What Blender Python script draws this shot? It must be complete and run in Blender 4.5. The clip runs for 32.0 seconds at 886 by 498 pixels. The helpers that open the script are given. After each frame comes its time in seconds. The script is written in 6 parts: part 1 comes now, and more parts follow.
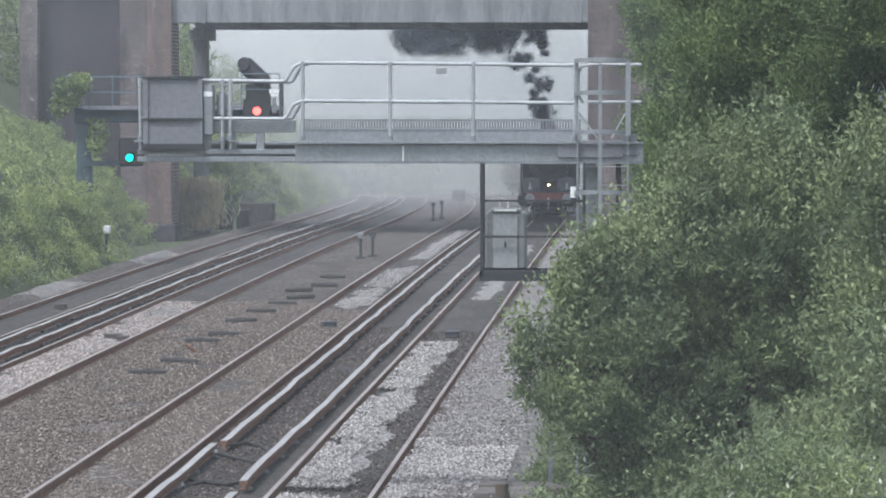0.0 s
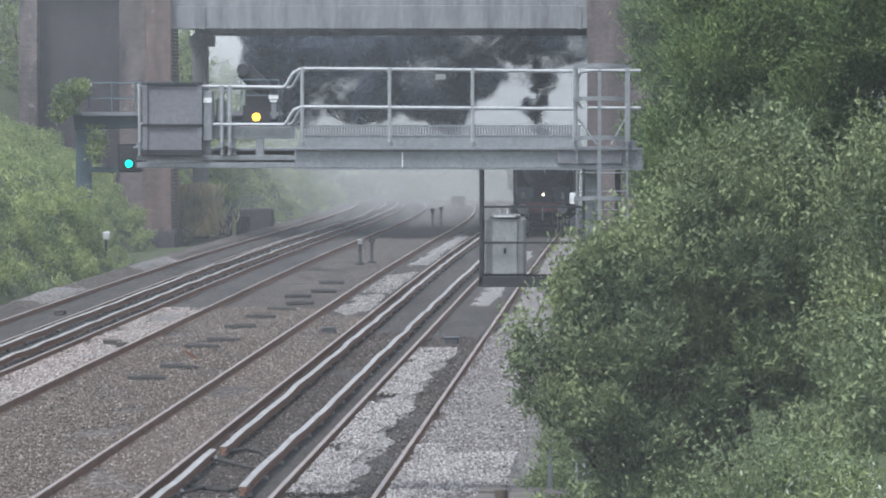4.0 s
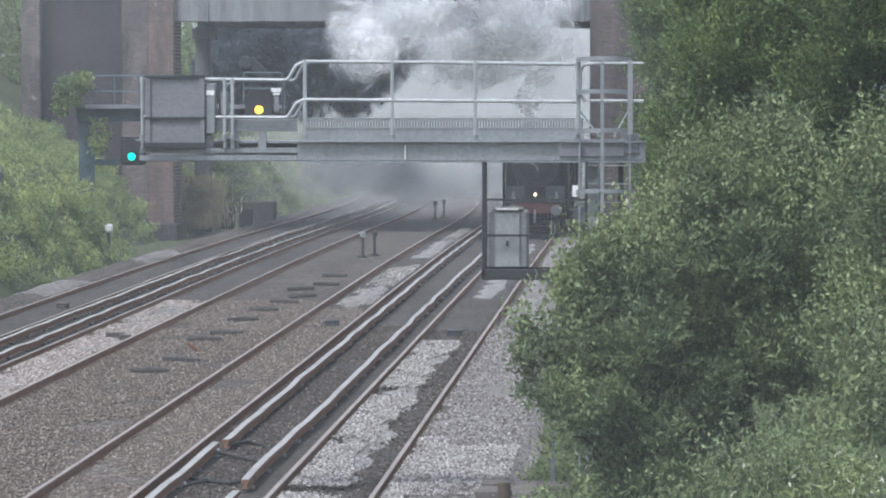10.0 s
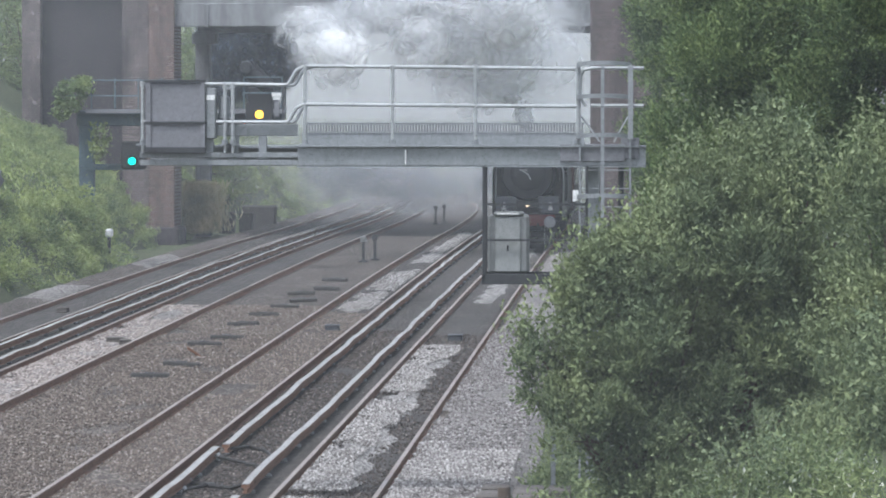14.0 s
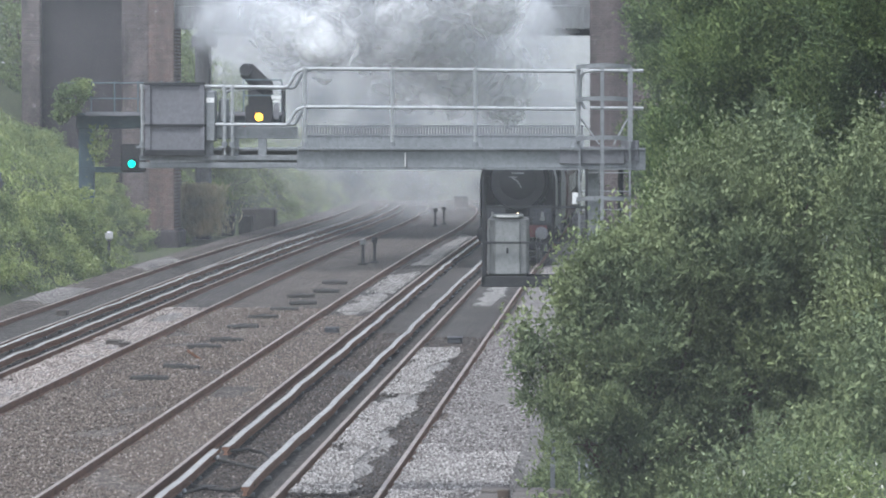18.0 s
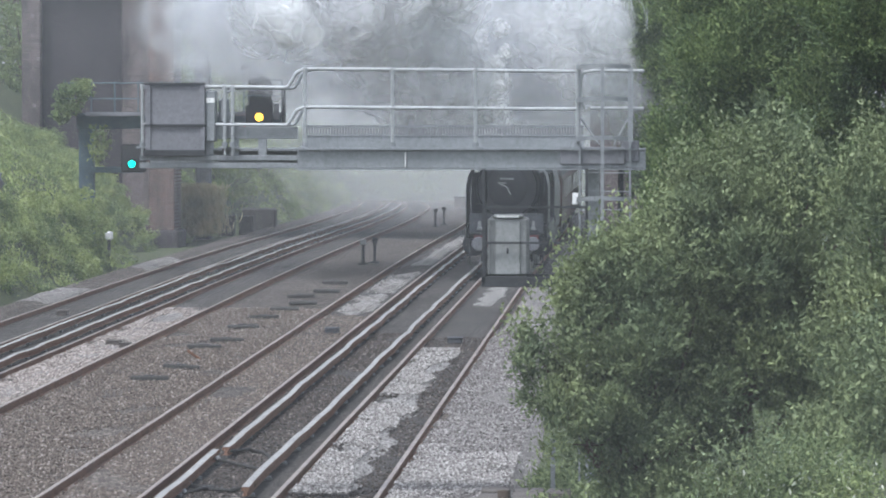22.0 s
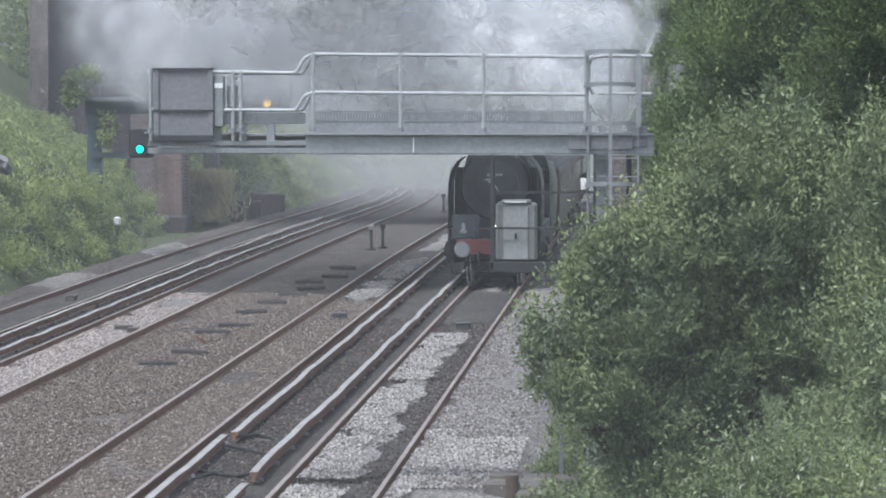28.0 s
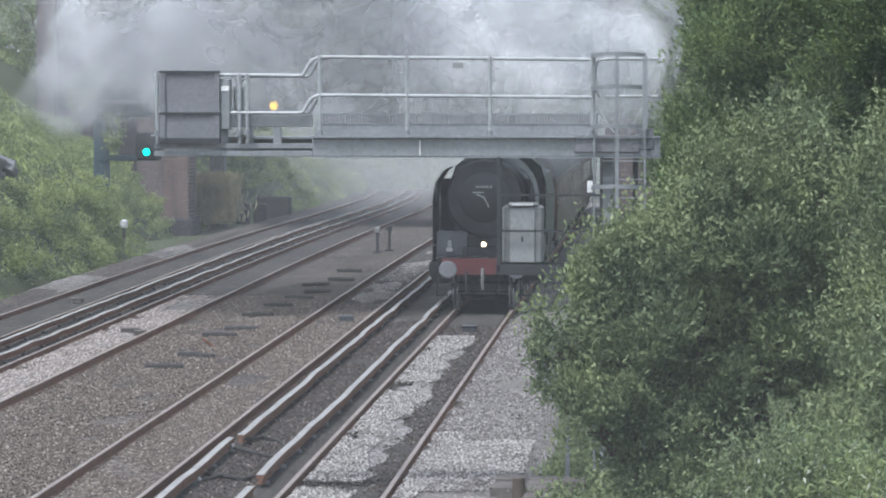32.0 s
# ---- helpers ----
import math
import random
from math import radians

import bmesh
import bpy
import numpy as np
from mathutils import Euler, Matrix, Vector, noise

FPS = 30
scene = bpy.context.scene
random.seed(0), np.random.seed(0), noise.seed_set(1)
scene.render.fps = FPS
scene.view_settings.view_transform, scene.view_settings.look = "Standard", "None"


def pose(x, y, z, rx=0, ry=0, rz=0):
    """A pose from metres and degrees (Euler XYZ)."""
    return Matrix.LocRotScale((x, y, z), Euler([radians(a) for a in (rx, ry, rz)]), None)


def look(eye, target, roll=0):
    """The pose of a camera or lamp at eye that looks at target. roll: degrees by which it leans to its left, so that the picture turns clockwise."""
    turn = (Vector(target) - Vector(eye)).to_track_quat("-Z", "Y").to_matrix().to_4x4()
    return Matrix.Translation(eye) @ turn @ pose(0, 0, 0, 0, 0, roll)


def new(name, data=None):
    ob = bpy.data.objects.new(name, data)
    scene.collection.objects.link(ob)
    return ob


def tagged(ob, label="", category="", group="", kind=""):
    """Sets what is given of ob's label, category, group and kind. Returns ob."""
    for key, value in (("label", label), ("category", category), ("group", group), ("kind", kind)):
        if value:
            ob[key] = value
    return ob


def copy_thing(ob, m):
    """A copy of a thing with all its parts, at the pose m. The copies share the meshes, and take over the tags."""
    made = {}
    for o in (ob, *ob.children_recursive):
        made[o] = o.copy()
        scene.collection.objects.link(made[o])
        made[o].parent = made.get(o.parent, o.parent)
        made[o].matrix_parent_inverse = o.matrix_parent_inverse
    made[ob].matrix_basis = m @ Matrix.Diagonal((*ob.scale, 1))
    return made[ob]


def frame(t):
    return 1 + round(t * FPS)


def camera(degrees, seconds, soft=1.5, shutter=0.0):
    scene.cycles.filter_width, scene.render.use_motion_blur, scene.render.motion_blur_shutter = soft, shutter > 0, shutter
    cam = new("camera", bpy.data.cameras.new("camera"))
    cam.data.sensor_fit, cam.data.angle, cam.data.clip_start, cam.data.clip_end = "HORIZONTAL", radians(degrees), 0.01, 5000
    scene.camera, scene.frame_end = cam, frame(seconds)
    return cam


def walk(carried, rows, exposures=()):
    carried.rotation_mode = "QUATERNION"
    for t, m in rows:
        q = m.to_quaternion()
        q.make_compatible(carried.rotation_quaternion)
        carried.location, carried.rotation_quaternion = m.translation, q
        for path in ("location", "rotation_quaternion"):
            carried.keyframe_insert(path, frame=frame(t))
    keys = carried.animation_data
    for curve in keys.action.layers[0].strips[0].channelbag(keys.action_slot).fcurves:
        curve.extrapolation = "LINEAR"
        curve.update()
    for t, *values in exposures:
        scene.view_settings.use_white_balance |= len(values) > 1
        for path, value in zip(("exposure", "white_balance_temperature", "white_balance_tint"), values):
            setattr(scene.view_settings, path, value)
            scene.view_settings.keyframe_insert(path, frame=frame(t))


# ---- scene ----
# Tracks run along +y, z is up, rail tops near the camera are at z = 0.
FOCAL = 8000.0          # focal length in picture widths of 1568
EYE = (0.0, 0.0, 5.7)
cam = camera(2 * math.degrees(math.atan(784 / FOCAL)), 32.0, soft=1.9)


def aim(dx, dy):
    yaw = math.degrees(math.atan((367 + dx) / FOCAL))
    dip = math.degrees(math.atan((270 - dy) / FOCAL))
    return pose(*EYE, 90 - dip, 0, yaw)


# the swing of the hand-held lens, (seconds, across, down)
walk(cam, [
    (0, aim(-3.7, -6.1)), (0.5, aim(-4.0, -6.4)), (1, aim(-5.2, -4.9)), (1.5, aim(-4.6, -4.0)), (2, aim(-4.9, -3.0)),
    (2.5, aim(-3.4, -0.6)), (3, aim(-4.0, 1.9)), (3.5, aim(-4.6, 3.4)), (5.5, aim(-4.9, 6.2)), (6, aim(-4.6, 3.4)),
    (6.5, aim(-4.3, -0.3)), (7, aim(-3.1, -4.9)), (7.5, aim(-2.1, -7.6)), (8, aim(-1.5, -9.2)), (8.5, aim(-0.6, -8.8)),
    (9, aim(-0.3, -9.1)), (9.5, aim(0.3, -8.2)), (10, aim(0.0, -8.2)), (10.5, aim(0.3, -5.2)), (11, aim(0.9, -2.4)),
    (11.5, aim(0.0, -3.1)), (12, aim(0.0, -1.2)), (12.5, aim(0.6, 0.0)), (13, aim(0.0, 0.0)), (13.5, aim(0.3, 0.3)),
    (14, aim(0.6, 0.0)), (14.5, aim(-0.3, 1.6)), (16.5, aim(-0.6, 4.3)), (17, aim(-0.3, 3.1)), (17.5, aim(-0.3, 3.4)),
    (18, aim(0.0, 4.6)), (18.5, aim(0.0, 4.9)), (19, aim(0.9, 5.5)), (19.5, aim(0.3, 5.5)), (20, aim(-0.3, 4.6)),
    (20.5, aim(0.0, 6.2)), (21, aim(0.0, 5.2)), (21.5, aim(0.0, 4.9)), (22, aim(0.3, 4.9)), (22.5, aim(-0.6, 1.6)),
    (23, aim(-0.6, -6.1)), (23.5, aim(0.6, -11.9)), (24, aim(0.6, -15.9)), (24.5, aim(0.0, -14.7)),
    (25, aim(0.0, -16.8)), (25.5, aim(0.9, -15.6)), (27.5, aim(11.3, -15.3)), (28, aim(14.7, -21.1)),
    (28.5, aim(16.3, -20.8)), (29, aim(17.8, -18.3)), (29.5, aim(19.0, -13.1)), (30, aim(20.5, -11.3)),
    (30.5, aim(21.4, -13.4)), (31, aim(22.4, -15.0)), (31.5, aim(22.7, -15.9)), (32, aim(26.3, -16.2)),
], exposures=[(0.0, 0.78, 5850, 9), (32.0, 0.78, 5850, 9)])

# ---- light ----
world = bpy.data.worlds.new("sky")
scene.world = world
world.use_nodes = True
wn, wl = world.node_tree.nodes, world.node_tree.links
sky = wn.new("ShaderNodeTexSky")
sky.sky_type, sky.sun_disc = "NISHITA", False
sky.sun_elevation, sky.sun_rotation = radians(52), radians(200)
sky.air_density, sky.dust_density = 1.0, 1.5
grey = wn.new("ShaderNodeHueSaturation")
grey.inputs["Saturation"].default_value = 0.3
bg = wn["Background"]
bg.inputs["Strength"].default_value = 0.115
wl.new(sky.outputs[0], grey.inputs["Color"])
wl.new(grey.outputs[0], bg.inputs["Color"])
sun_data = bpy.data.lights.new("sun", "SUN")
sun_data.energy, sun_data.angle, sun_data.color = 2.1, radians(14), (1.0, 0.97, 0.93)
sun = new("sun", sun_data)
sun.matrix_world = look((-26, -30, 70), (0, 0, 0))
scene.cycles.transparent_max_bounces = 512


# ---- materials ----
def material(name):
    m = bpy.data.materials.new(name)
    m.use_nodes = True
    return m, m.node_tree.nodes, m.node_tree.links, m.node_tree.nodes["Principled BSDF"]


def ramp(n, stops):
    r = n.new("ShaderNodeValToRGB")
    while len(r.color_ramp.elements) < len(stops):
        r.color_ramp.elements.new(0.5)
    for e, (p, c) in zip(r.color_ramp.elements, stops):
        e.position, e.color = p, (*c, 1)
    return r


def coords(n, l, squash=(1, 1, 1)):
    tc, mp = n.new("ShaderNodeTexCoord"), n.new("ShaderNodeMapping")
    mp.inputs["Scale"].default_value = squash
    l.new(tc.outputs["Object"], mp.inputs["Vector"])
    return mp.outputs[0]


def noise_tex(n, l, vec, scale, detail=5.0, rough=0.6):
    t = n.new("ShaderNodeTexNoise")
    t.inputs["Scale"].default_value, t.inputs["Detail"].default_value, t.inputs["Roughness"].default_value = scale, detail, rough
    l.new(vec, t.inputs["Vector"])
    return t.outputs["Fac"]


def mixed(n, l, fac, a, b, mode="MIX"):
    m = n.new("ShaderNodeMix")
    m.data_type, m.blend_type = "RGBA", mode
    for sock, v in ((0, fac), (6, a), (7, b)):
        if isinstance(v, (int, float)):
            m.inputs[sock].default_value = v
        elif isinstance(v, tuple):
            m.inputs[sock].default_value = (*v, 1)
        else:
            l.new(v, m.inputs[sock])
    return m.outputs[2]


def bumped(n, l, height, strength, dist, b):
    bp = n.new("ShaderNodeBump")
    bp.inputs["Strength"].default_value, bp.inputs["Distance"].default_value = strength, dist
    l.new(height, bp.inputs["Height"])
    l.new(bp.outputs[0], b.inputs["Normal"])


def worn(name, base, stain, rough=0.6, metal=0.0, fine=9.0, broad=0.9, amount=0.6, bump=0.25, squash=(1, 1, 1)):
    """Paint, metal, concrete or timber: a base colour with grain and broad stains."""
    m, n, l, b = material(name)
    v = coords(n, l, squash)
    f1, f2 = noise_tex(n, l, v, fine, 8), noise_tex(n, l, v, broad, 4)
    r = ramp(n, [(0.38, (0, 0, 0)), (0.72, (1, 1, 1))])
    l.new(f2, r.inputs[0])
    c = mixed(n, l, r.outputs[0], base, mixed(n, l, amount, base, stain))
    g = ramp(n, [(0.25, (0.72, 0.72, 0.72)), (0.8, (1.2, 1.2, 1.2))])
    l.new(f1, g.inputs[0])
    l.new(mixed(n, l, 1.0, c, g.outputs[0], "MULTIPLY"), b.inputs["Base Color"])
    b.inputs["Roughness"].default_value, b.inputs["Metallic"].default_value = rough, metal
    bumped(n, l, f1, bump, 0.01, b)
    return m


def stone(name, stops, stain, stain_amount, cell=17.0, bump=1.0, near_stops=None):
    """Broken ballast: each stone its own tone, with broad dirt."""
    m, n, l, b = material(name)
    v = coords(n, l)
    vo = n.new("ShaderNodeTexVoronoi")
    vo.inputs["Scale"].default_value = cell
    l.new(v, vo.inputs["Vector"])
    sep = n.new("ShaderNodeSeparateColor")
    l.new(vo.outputs["Color"], sep.inputs[0])
    r = ramp(n, stops)
    l.new(sep.outputs[0], r.inputs[0])
    f = noise_tex(n, l, coords(n, l, (1, 0.35, 1)), 0.8, 6, 0.65)
    fr = ramp(n, [(0.4, (0, 0, 0)), (0.68, (stain_amount,) * 3)])
    l.new(f, fr.inputs[0])
    # each stone's colour drops to about a third towards its gap
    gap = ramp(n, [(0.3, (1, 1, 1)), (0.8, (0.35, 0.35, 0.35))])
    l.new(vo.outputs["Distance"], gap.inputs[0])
    c = mixed(n, l, fr.outputs[0], r.outputs[0], stain)
    if near_stops:
        # lighter stops nearer the camera, darker ones farther on, uneven edge between
        r2 = ramp(n, near_stops)
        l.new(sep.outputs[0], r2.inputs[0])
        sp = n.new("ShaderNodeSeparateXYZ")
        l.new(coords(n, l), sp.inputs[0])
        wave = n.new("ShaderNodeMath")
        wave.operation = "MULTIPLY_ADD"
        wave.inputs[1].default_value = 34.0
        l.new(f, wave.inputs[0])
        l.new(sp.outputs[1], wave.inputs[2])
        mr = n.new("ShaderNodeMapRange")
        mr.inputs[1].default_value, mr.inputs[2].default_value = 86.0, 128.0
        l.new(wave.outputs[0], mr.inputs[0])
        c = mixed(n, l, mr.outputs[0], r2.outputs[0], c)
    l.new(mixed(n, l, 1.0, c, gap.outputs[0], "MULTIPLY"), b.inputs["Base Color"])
    b.inputs["Roughness"].default_value = 0.9
    inv = n.new("ShaderNodeInvert")
    l.new(vo.outputs["Distance"], inv.inputs["Color"])
    bumped(n, l, inv.outputs[0], bump, 0.03, b)
    return m


def foliage(name, stops, glow=0.24):
    """Leaves: the tone changes from leaf to leaf; light comes through them."""
    m, n, l, b = material(name)
    g = n.new("ShaderNodeNewGeometry")
    r = ramp(n, stops)
    l.new(g.outputs["Random Per Island"], r.inputs[0])
    f = noise_tex(n, l, coords(n, l), 0.9, 3)
    fr = ramp(n, [(0.35, (0.65, 0.7, 0.7)), (0.7, (1.25, 1.2, 1.0))])
    l.new(f, fr.inputs[0])
    c = mixed(n, l, 1.0, r.outputs[0], fr.outputs[0], "MULTIPLY")
    l.new(c, b.inputs["Base Color"])
    b.inputs["Roughness"].default_value = 0.75
    b.inputs["Specular IOR Level"].default_value = 0.25
    tr, mx = n.new("ShaderNodeBsdfTranslucent"), n.new("ShaderNodeMixShader")
    l.new(c, tr.inputs["Color"])
    mx.inputs[0].default_value = glow
    l.new(b.outputs[0], mx.inputs[1])
    l.new(tr.outputs[0], mx.inputs[2])
    l.new(mx.outputs[0], n["Material Output"].inputs["Surface"])
    return m


def pebble(name, stops):
    """Loose stones, each its own tone."""
    m, n, l, b = material(name)
    g = n.new("ShaderNodeNewGeometry")
    r = ramp(n, stops)
    l.new(g.outputs["Random Per Island"], r.inputs[0])
    f = noise_tex(n, l, coords(n, l), 60.0, 3)
    fr = ramp(n, [(0.3, (0.75, 0.75, 0.75)), (0.7, (1.15, 1.15, 1.15))])
    l.new(f, fr.inputs[0])
    l.new(mixed(n, l, 1.0, r.outputs[0], fr.outputs[0], "MULTIPLY"), b.inputs["Base Color"])
    b.inputs["Roughness"].default_value = 0.85
    return m


def brickwork(name, a, b2, mortar, soot, patch=0.7):
    m, n, l, b = material(name)
    tc, mp = n.new("ShaderNodeTexCoord"), n.new("ShaderNodeMapping")
    mp.inputs["Rotation"].default_value = (radians(90), 0, 0)
    l.new(tc.outputs["Object"], mp.inputs["Vector"])
    br = n.new("ShaderNodeTexBrick")
    br.inputs["Color1"].default_value, br.inputs["Color2"].default_value, br.inputs["Mortar"].default_value = (*a, 1), (*b2, 1), (*mortar, 1)
    br.inputs["Scale"].default_value = 1.0
    br.inputs["Brick Width"].default_value, br.inputs["Row Height"].default_value, br.inputs["Mortar Size"].default_value = 0.225, 0.075, 0.01
    l.new(mp.outputs[0], br.inputs["Vector"])
    f = noise_tex(n, l, coords(n, l, (1, 1, 0.3)), 0.7, 7, 0.7)
    fr = ramp(n, [(0.42, (0, 0, 0)), (0.66, (0.8, 0.8, 0.8))])
    l.new(f, fr.inputs[0])
    p = noise_tex(n, l, coords(n, l), 2.6, 6, 0.7)
    pr = ramp(n, [(0.62, (0, 0, 0)), (0.72, (patch,) * 3)])
    l.new(p, pr.inputs[0])
    c = mixed(n, l, fr.outputs[0], br.outputs["Color"], soot)
    l.new(mixed(n, l, pr.outputs[0], c, (0.42, 0.38, 0.35)), b.inputs["Base Color"])
    b.inputs["Roughness"].default_value = 0.9
    bumped(n, l, br.outputs["Fac"], -0.4, 0.01, b)
    return m


def smoke(name, lit, dense, patchy=0.3):
    """Steam or smoke: drops that scatter light; each wisp thins out towards its rim."""
    m, n, l, b = material(name)
    n.remove(b)
    f = noise_tex(n, l, coords(n, l), 2.1, 3.0, 0.55)
    r = ramp(n, [(0.3, (dense * (1 - patchy),) * 3), (0.66, (dense,) * 3)])
    l.new(f, r.inputs[0])
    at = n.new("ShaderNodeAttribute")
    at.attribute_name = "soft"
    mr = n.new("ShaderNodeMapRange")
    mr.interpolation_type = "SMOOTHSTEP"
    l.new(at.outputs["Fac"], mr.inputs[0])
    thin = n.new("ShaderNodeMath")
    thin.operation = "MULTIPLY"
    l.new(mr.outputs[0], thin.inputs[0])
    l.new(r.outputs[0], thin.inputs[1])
    df, tl, tp = n.new("ShaderNodeBsdfDiffuse"), n.new("ShaderNodeBsdfTranslucent"), n.new("ShaderNodeBsdfTransparent")
    df.inputs["Color"].default_value = tl.inputs["Color"].default_value = (*lit, 1)
    m1, m2 = n.new("ShaderNodeMixShader"), n.new("ShaderNodeMixShader")
    m1.inputs[0].default_value = 0.5
    l.new(df.outputs[0], m1.inputs[1])
    l.new(tl.outputs[0], m1.inputs[2])
    l.new(thin.outputs[0], m2.inputs[0])
    l.new(tp.outputs[0], m2.inputs[1])
    l.new(m1.outputs[0], m2.inputs[2])
    l.new(m2.outputs[0], n["Material Output"].inputs["Surface"])
    return m


def lamp_glow(name, colour, power):
    m, n, l, b = material(name)
    b.inputs["Base Color"].default_value = (*colour, 1)
    b.inputs["Emission Color"].default_value, b.inputs["Emission Strength"].default_value = (*colour, 1), power
    return m


NEAR_STOPS = [(0.0, (0.066, 0.05, 0.042)), (0.5, (0.14, 0.112, 0.094)), (0.8, (0.24, 0.2, 0.172)), (1.0, (0.44, 0.385, 0.34))]
BALLAST = stone("dirty_ballast", [(0.0, (0.052, 0.042, 0.036)), (0.5, (0.105, 0.085, 0.073)), (0.8, (0.18, 0.15, 0.13)), (1.0, (0.33, 0.285, 0.255))], (0.068, 0.055, 0.047), 0.75, near_stops=NEAR_STOPS)
STONE_OLD = pebble("loose_old_stone", [(0.0, (0.09, 0.07, 0.057)), (0.5, (0.155, 0.123, 0.102)), (0.88, (0.24, 0.198, 0.17)), (1.0, (0.42, 0.37, 0.335))])
STONE_DARK = pebble("loose_oily_stone", [(0.0, (0.035, 0.029, 0.026)), (0.6, (0.075, 0.06, 0.052)), (0.92, (0.14, 0.115, 0.1)), (1.0, (0.3, 0.26, 0.235))])
STONE_PINK = pebble("loose_pinkish_stone", [(0.0, (0.16, 0.13, 0.115)), (0.5, (0.3, 0.255, 0.23)), (1.0, (0.58, 0.51, 0.47))])
STONE_NEW = pebble("loose_pale_stone", [(0.0, (0.155, 0.138, 0.128)), (0.5, (0.29, 0.268, 0.255)), (1.0, (0.56, 0.53, 0.505))])
STONE_MIX = pebble("loose_shoulder_stone", [(0.0, (0.12, 0.105, 0.1)), (0.5, (0.23, 0.208, 0.2)), (1.0, (0.48, 0.45, 0.43))])
OILY_FAR = stone("part_oily_ballast", [(0.0, (0.045, 0.041, 0.038)), (0.7, (0.095, 0.083, 0.075)), (1.0, (0.2, 0.175, 0.16))], (0.05, 0.045, 0.042), 0.7, near_stops=NEAR_STOPS)
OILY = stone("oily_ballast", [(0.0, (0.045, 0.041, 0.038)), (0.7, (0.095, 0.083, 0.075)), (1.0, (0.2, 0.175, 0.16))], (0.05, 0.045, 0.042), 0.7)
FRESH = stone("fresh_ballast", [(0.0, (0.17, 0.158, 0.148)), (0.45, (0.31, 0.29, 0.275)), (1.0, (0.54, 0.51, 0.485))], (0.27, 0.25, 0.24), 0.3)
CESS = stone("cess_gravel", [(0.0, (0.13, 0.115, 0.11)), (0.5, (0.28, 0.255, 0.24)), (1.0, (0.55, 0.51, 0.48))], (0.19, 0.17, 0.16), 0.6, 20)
EARTH = worn("bank_soil", (0.07, 0.085, 0.035), (0.045, 0.06, 0.03), 0.95, fine=6, broad=0.4, bump=0.8)
RUST = worn("rusty_rail_side", (0.22, 0.115, 0.072), (0.12, 0.066, 0.046), 0.8, fine=14, broad=1.5)
RAILTOP = worn("rail_head", (0.4, 0.33, 0.29), (0.24, 0.17, 0.14), 0.45, 0.4, fine=20, broad=0.7)
BRIGHT = worn("bright_conductor_top", (0.4, 0.385, 0.37), (0.22, 0.21, 0.2), 0.6, 0.1, fine=16, broad=1.1)
SLEEPER = worn("stained_sleeper", (0.085, 0.075, 0.068), (0.05, 0.045, 0.04), 0.85, fine=12, broad=1.0)
GALV = worn("galvanised_steel", (0.27, 0.282, 0.29), (0.2, 0.21, 0.217), 0.5, 0.25, fine=22, broad=2.0, bump=0.1)
GALV_TUBE = worn("galvanised_tube", (0.43, 0.44, 0.445), (0.29, 0.3, 0.305), 0.46, 0.25, fine=30, broad=3.0, bump=0.1)
GREY_PANEL = worn("grey_steel_panel", (0.20, 0.2, 0.215), (0.145, 0.145, 0.155), 0.55, 0.1, fine=18, broad=1.6, bump=0.1)
DARK_STEEL = worn("dark_steel", (0.045, 0.047, 0.05), (0.03, 0.03, 0.032), 0.55, 0.2, fine=18, broad=2)
CASE_PAINT = worn("pale_grey_case_paint", (0.27, 0.275, 0.27), (0.22, 0.225, 0.22), 0.45, fine=20, broad=2.5, bump=0.08)
CASE_TRIM = worn("case_side_paint", (0.21, 0.215, 0.21), (0.165, 0.165, 0.165), 0.5, fine=20, broad=2.5)
WHITE = worn("white_enamel", (0.78, 0.78, 0.76), (0.6, 0.6, 0.58), 0.4, fine=18, broad=3)
TEAL = worn("weathered_blue_grey_steel", (0.1, 0.145, 0.165), (0.075, 0.105, 0.12), 0.6, 0.1, fine=12, broad=1.5)
BLACK_HOOD = worn("black_signal_hood", (0.018, 0.018, 0.02), (0.03, 0.03, 0.03), 0.6)
BRICK_RED = brickwork("red_brick", (0.145, 0.078, 0.063), (0.085, 0.052, 0.045), (0.25, 0.21, 0.19), (0.04, 0.032, 0.033))
BRICK_GREY = brickwork("sooty_brick", (0.13, 0.095, 0.09), (0.075, 0.057, 0.055), (0.22, 0.195, 0.19), (0.035, 0.03, 0.033))
# very dark brick tone for the recessed wall and the footing
BRICK_DARK = brickwork("near_black_brick", (0.045, 0.037, 0.042), (0.035, 0.03, 0.034), (0.05, 0.043, 0.046), (0.022, 0.02, 0.024), 0.06)
CONCRETE = worn("stained_concrete", (0.24, 0.245, 0.25), (0.13, 0.13, 0.135), 0.9, fine=7, broad=0.8, amount=0.9, squash=(1.6, 1, 0.25))
SLAB = worn("concrete_slab", (0.14, 0.122, 0.11), (0.085, 0.076, 0.07), 0.9, fine=14, broad=1.8)
LOCO_BLACK = worn("sooty_black_iron", (0.011, 0.012, 0.015), (0.02, 0.02, 0.023), 0.5, 0.0, fine=9, broad=1.2)
LOCO_GREEN = worn("dark_green_paint", (0.012, 0.02, 0.019), (0.014, 0.016, 0.017), 0.45, fine=9, broad=1.2)
LOCO_GREY = worn("dusty_running_plate", (0.07, 0.075, 0.085), (0.045, 0.045, 0.05), 0.6, fine=11, broad=1.6)
BEAM_RED = worn("red_buffer_beam", (0.12, 0.026, 0.025), (0.07, 0.022, 0.022), 0.45, fine=12, broad=2)
STEEL = worn("polished_steel", (0.42, 0.42, 0.41), (0.25, 0.24, 0.23), 0.35, 0.6)
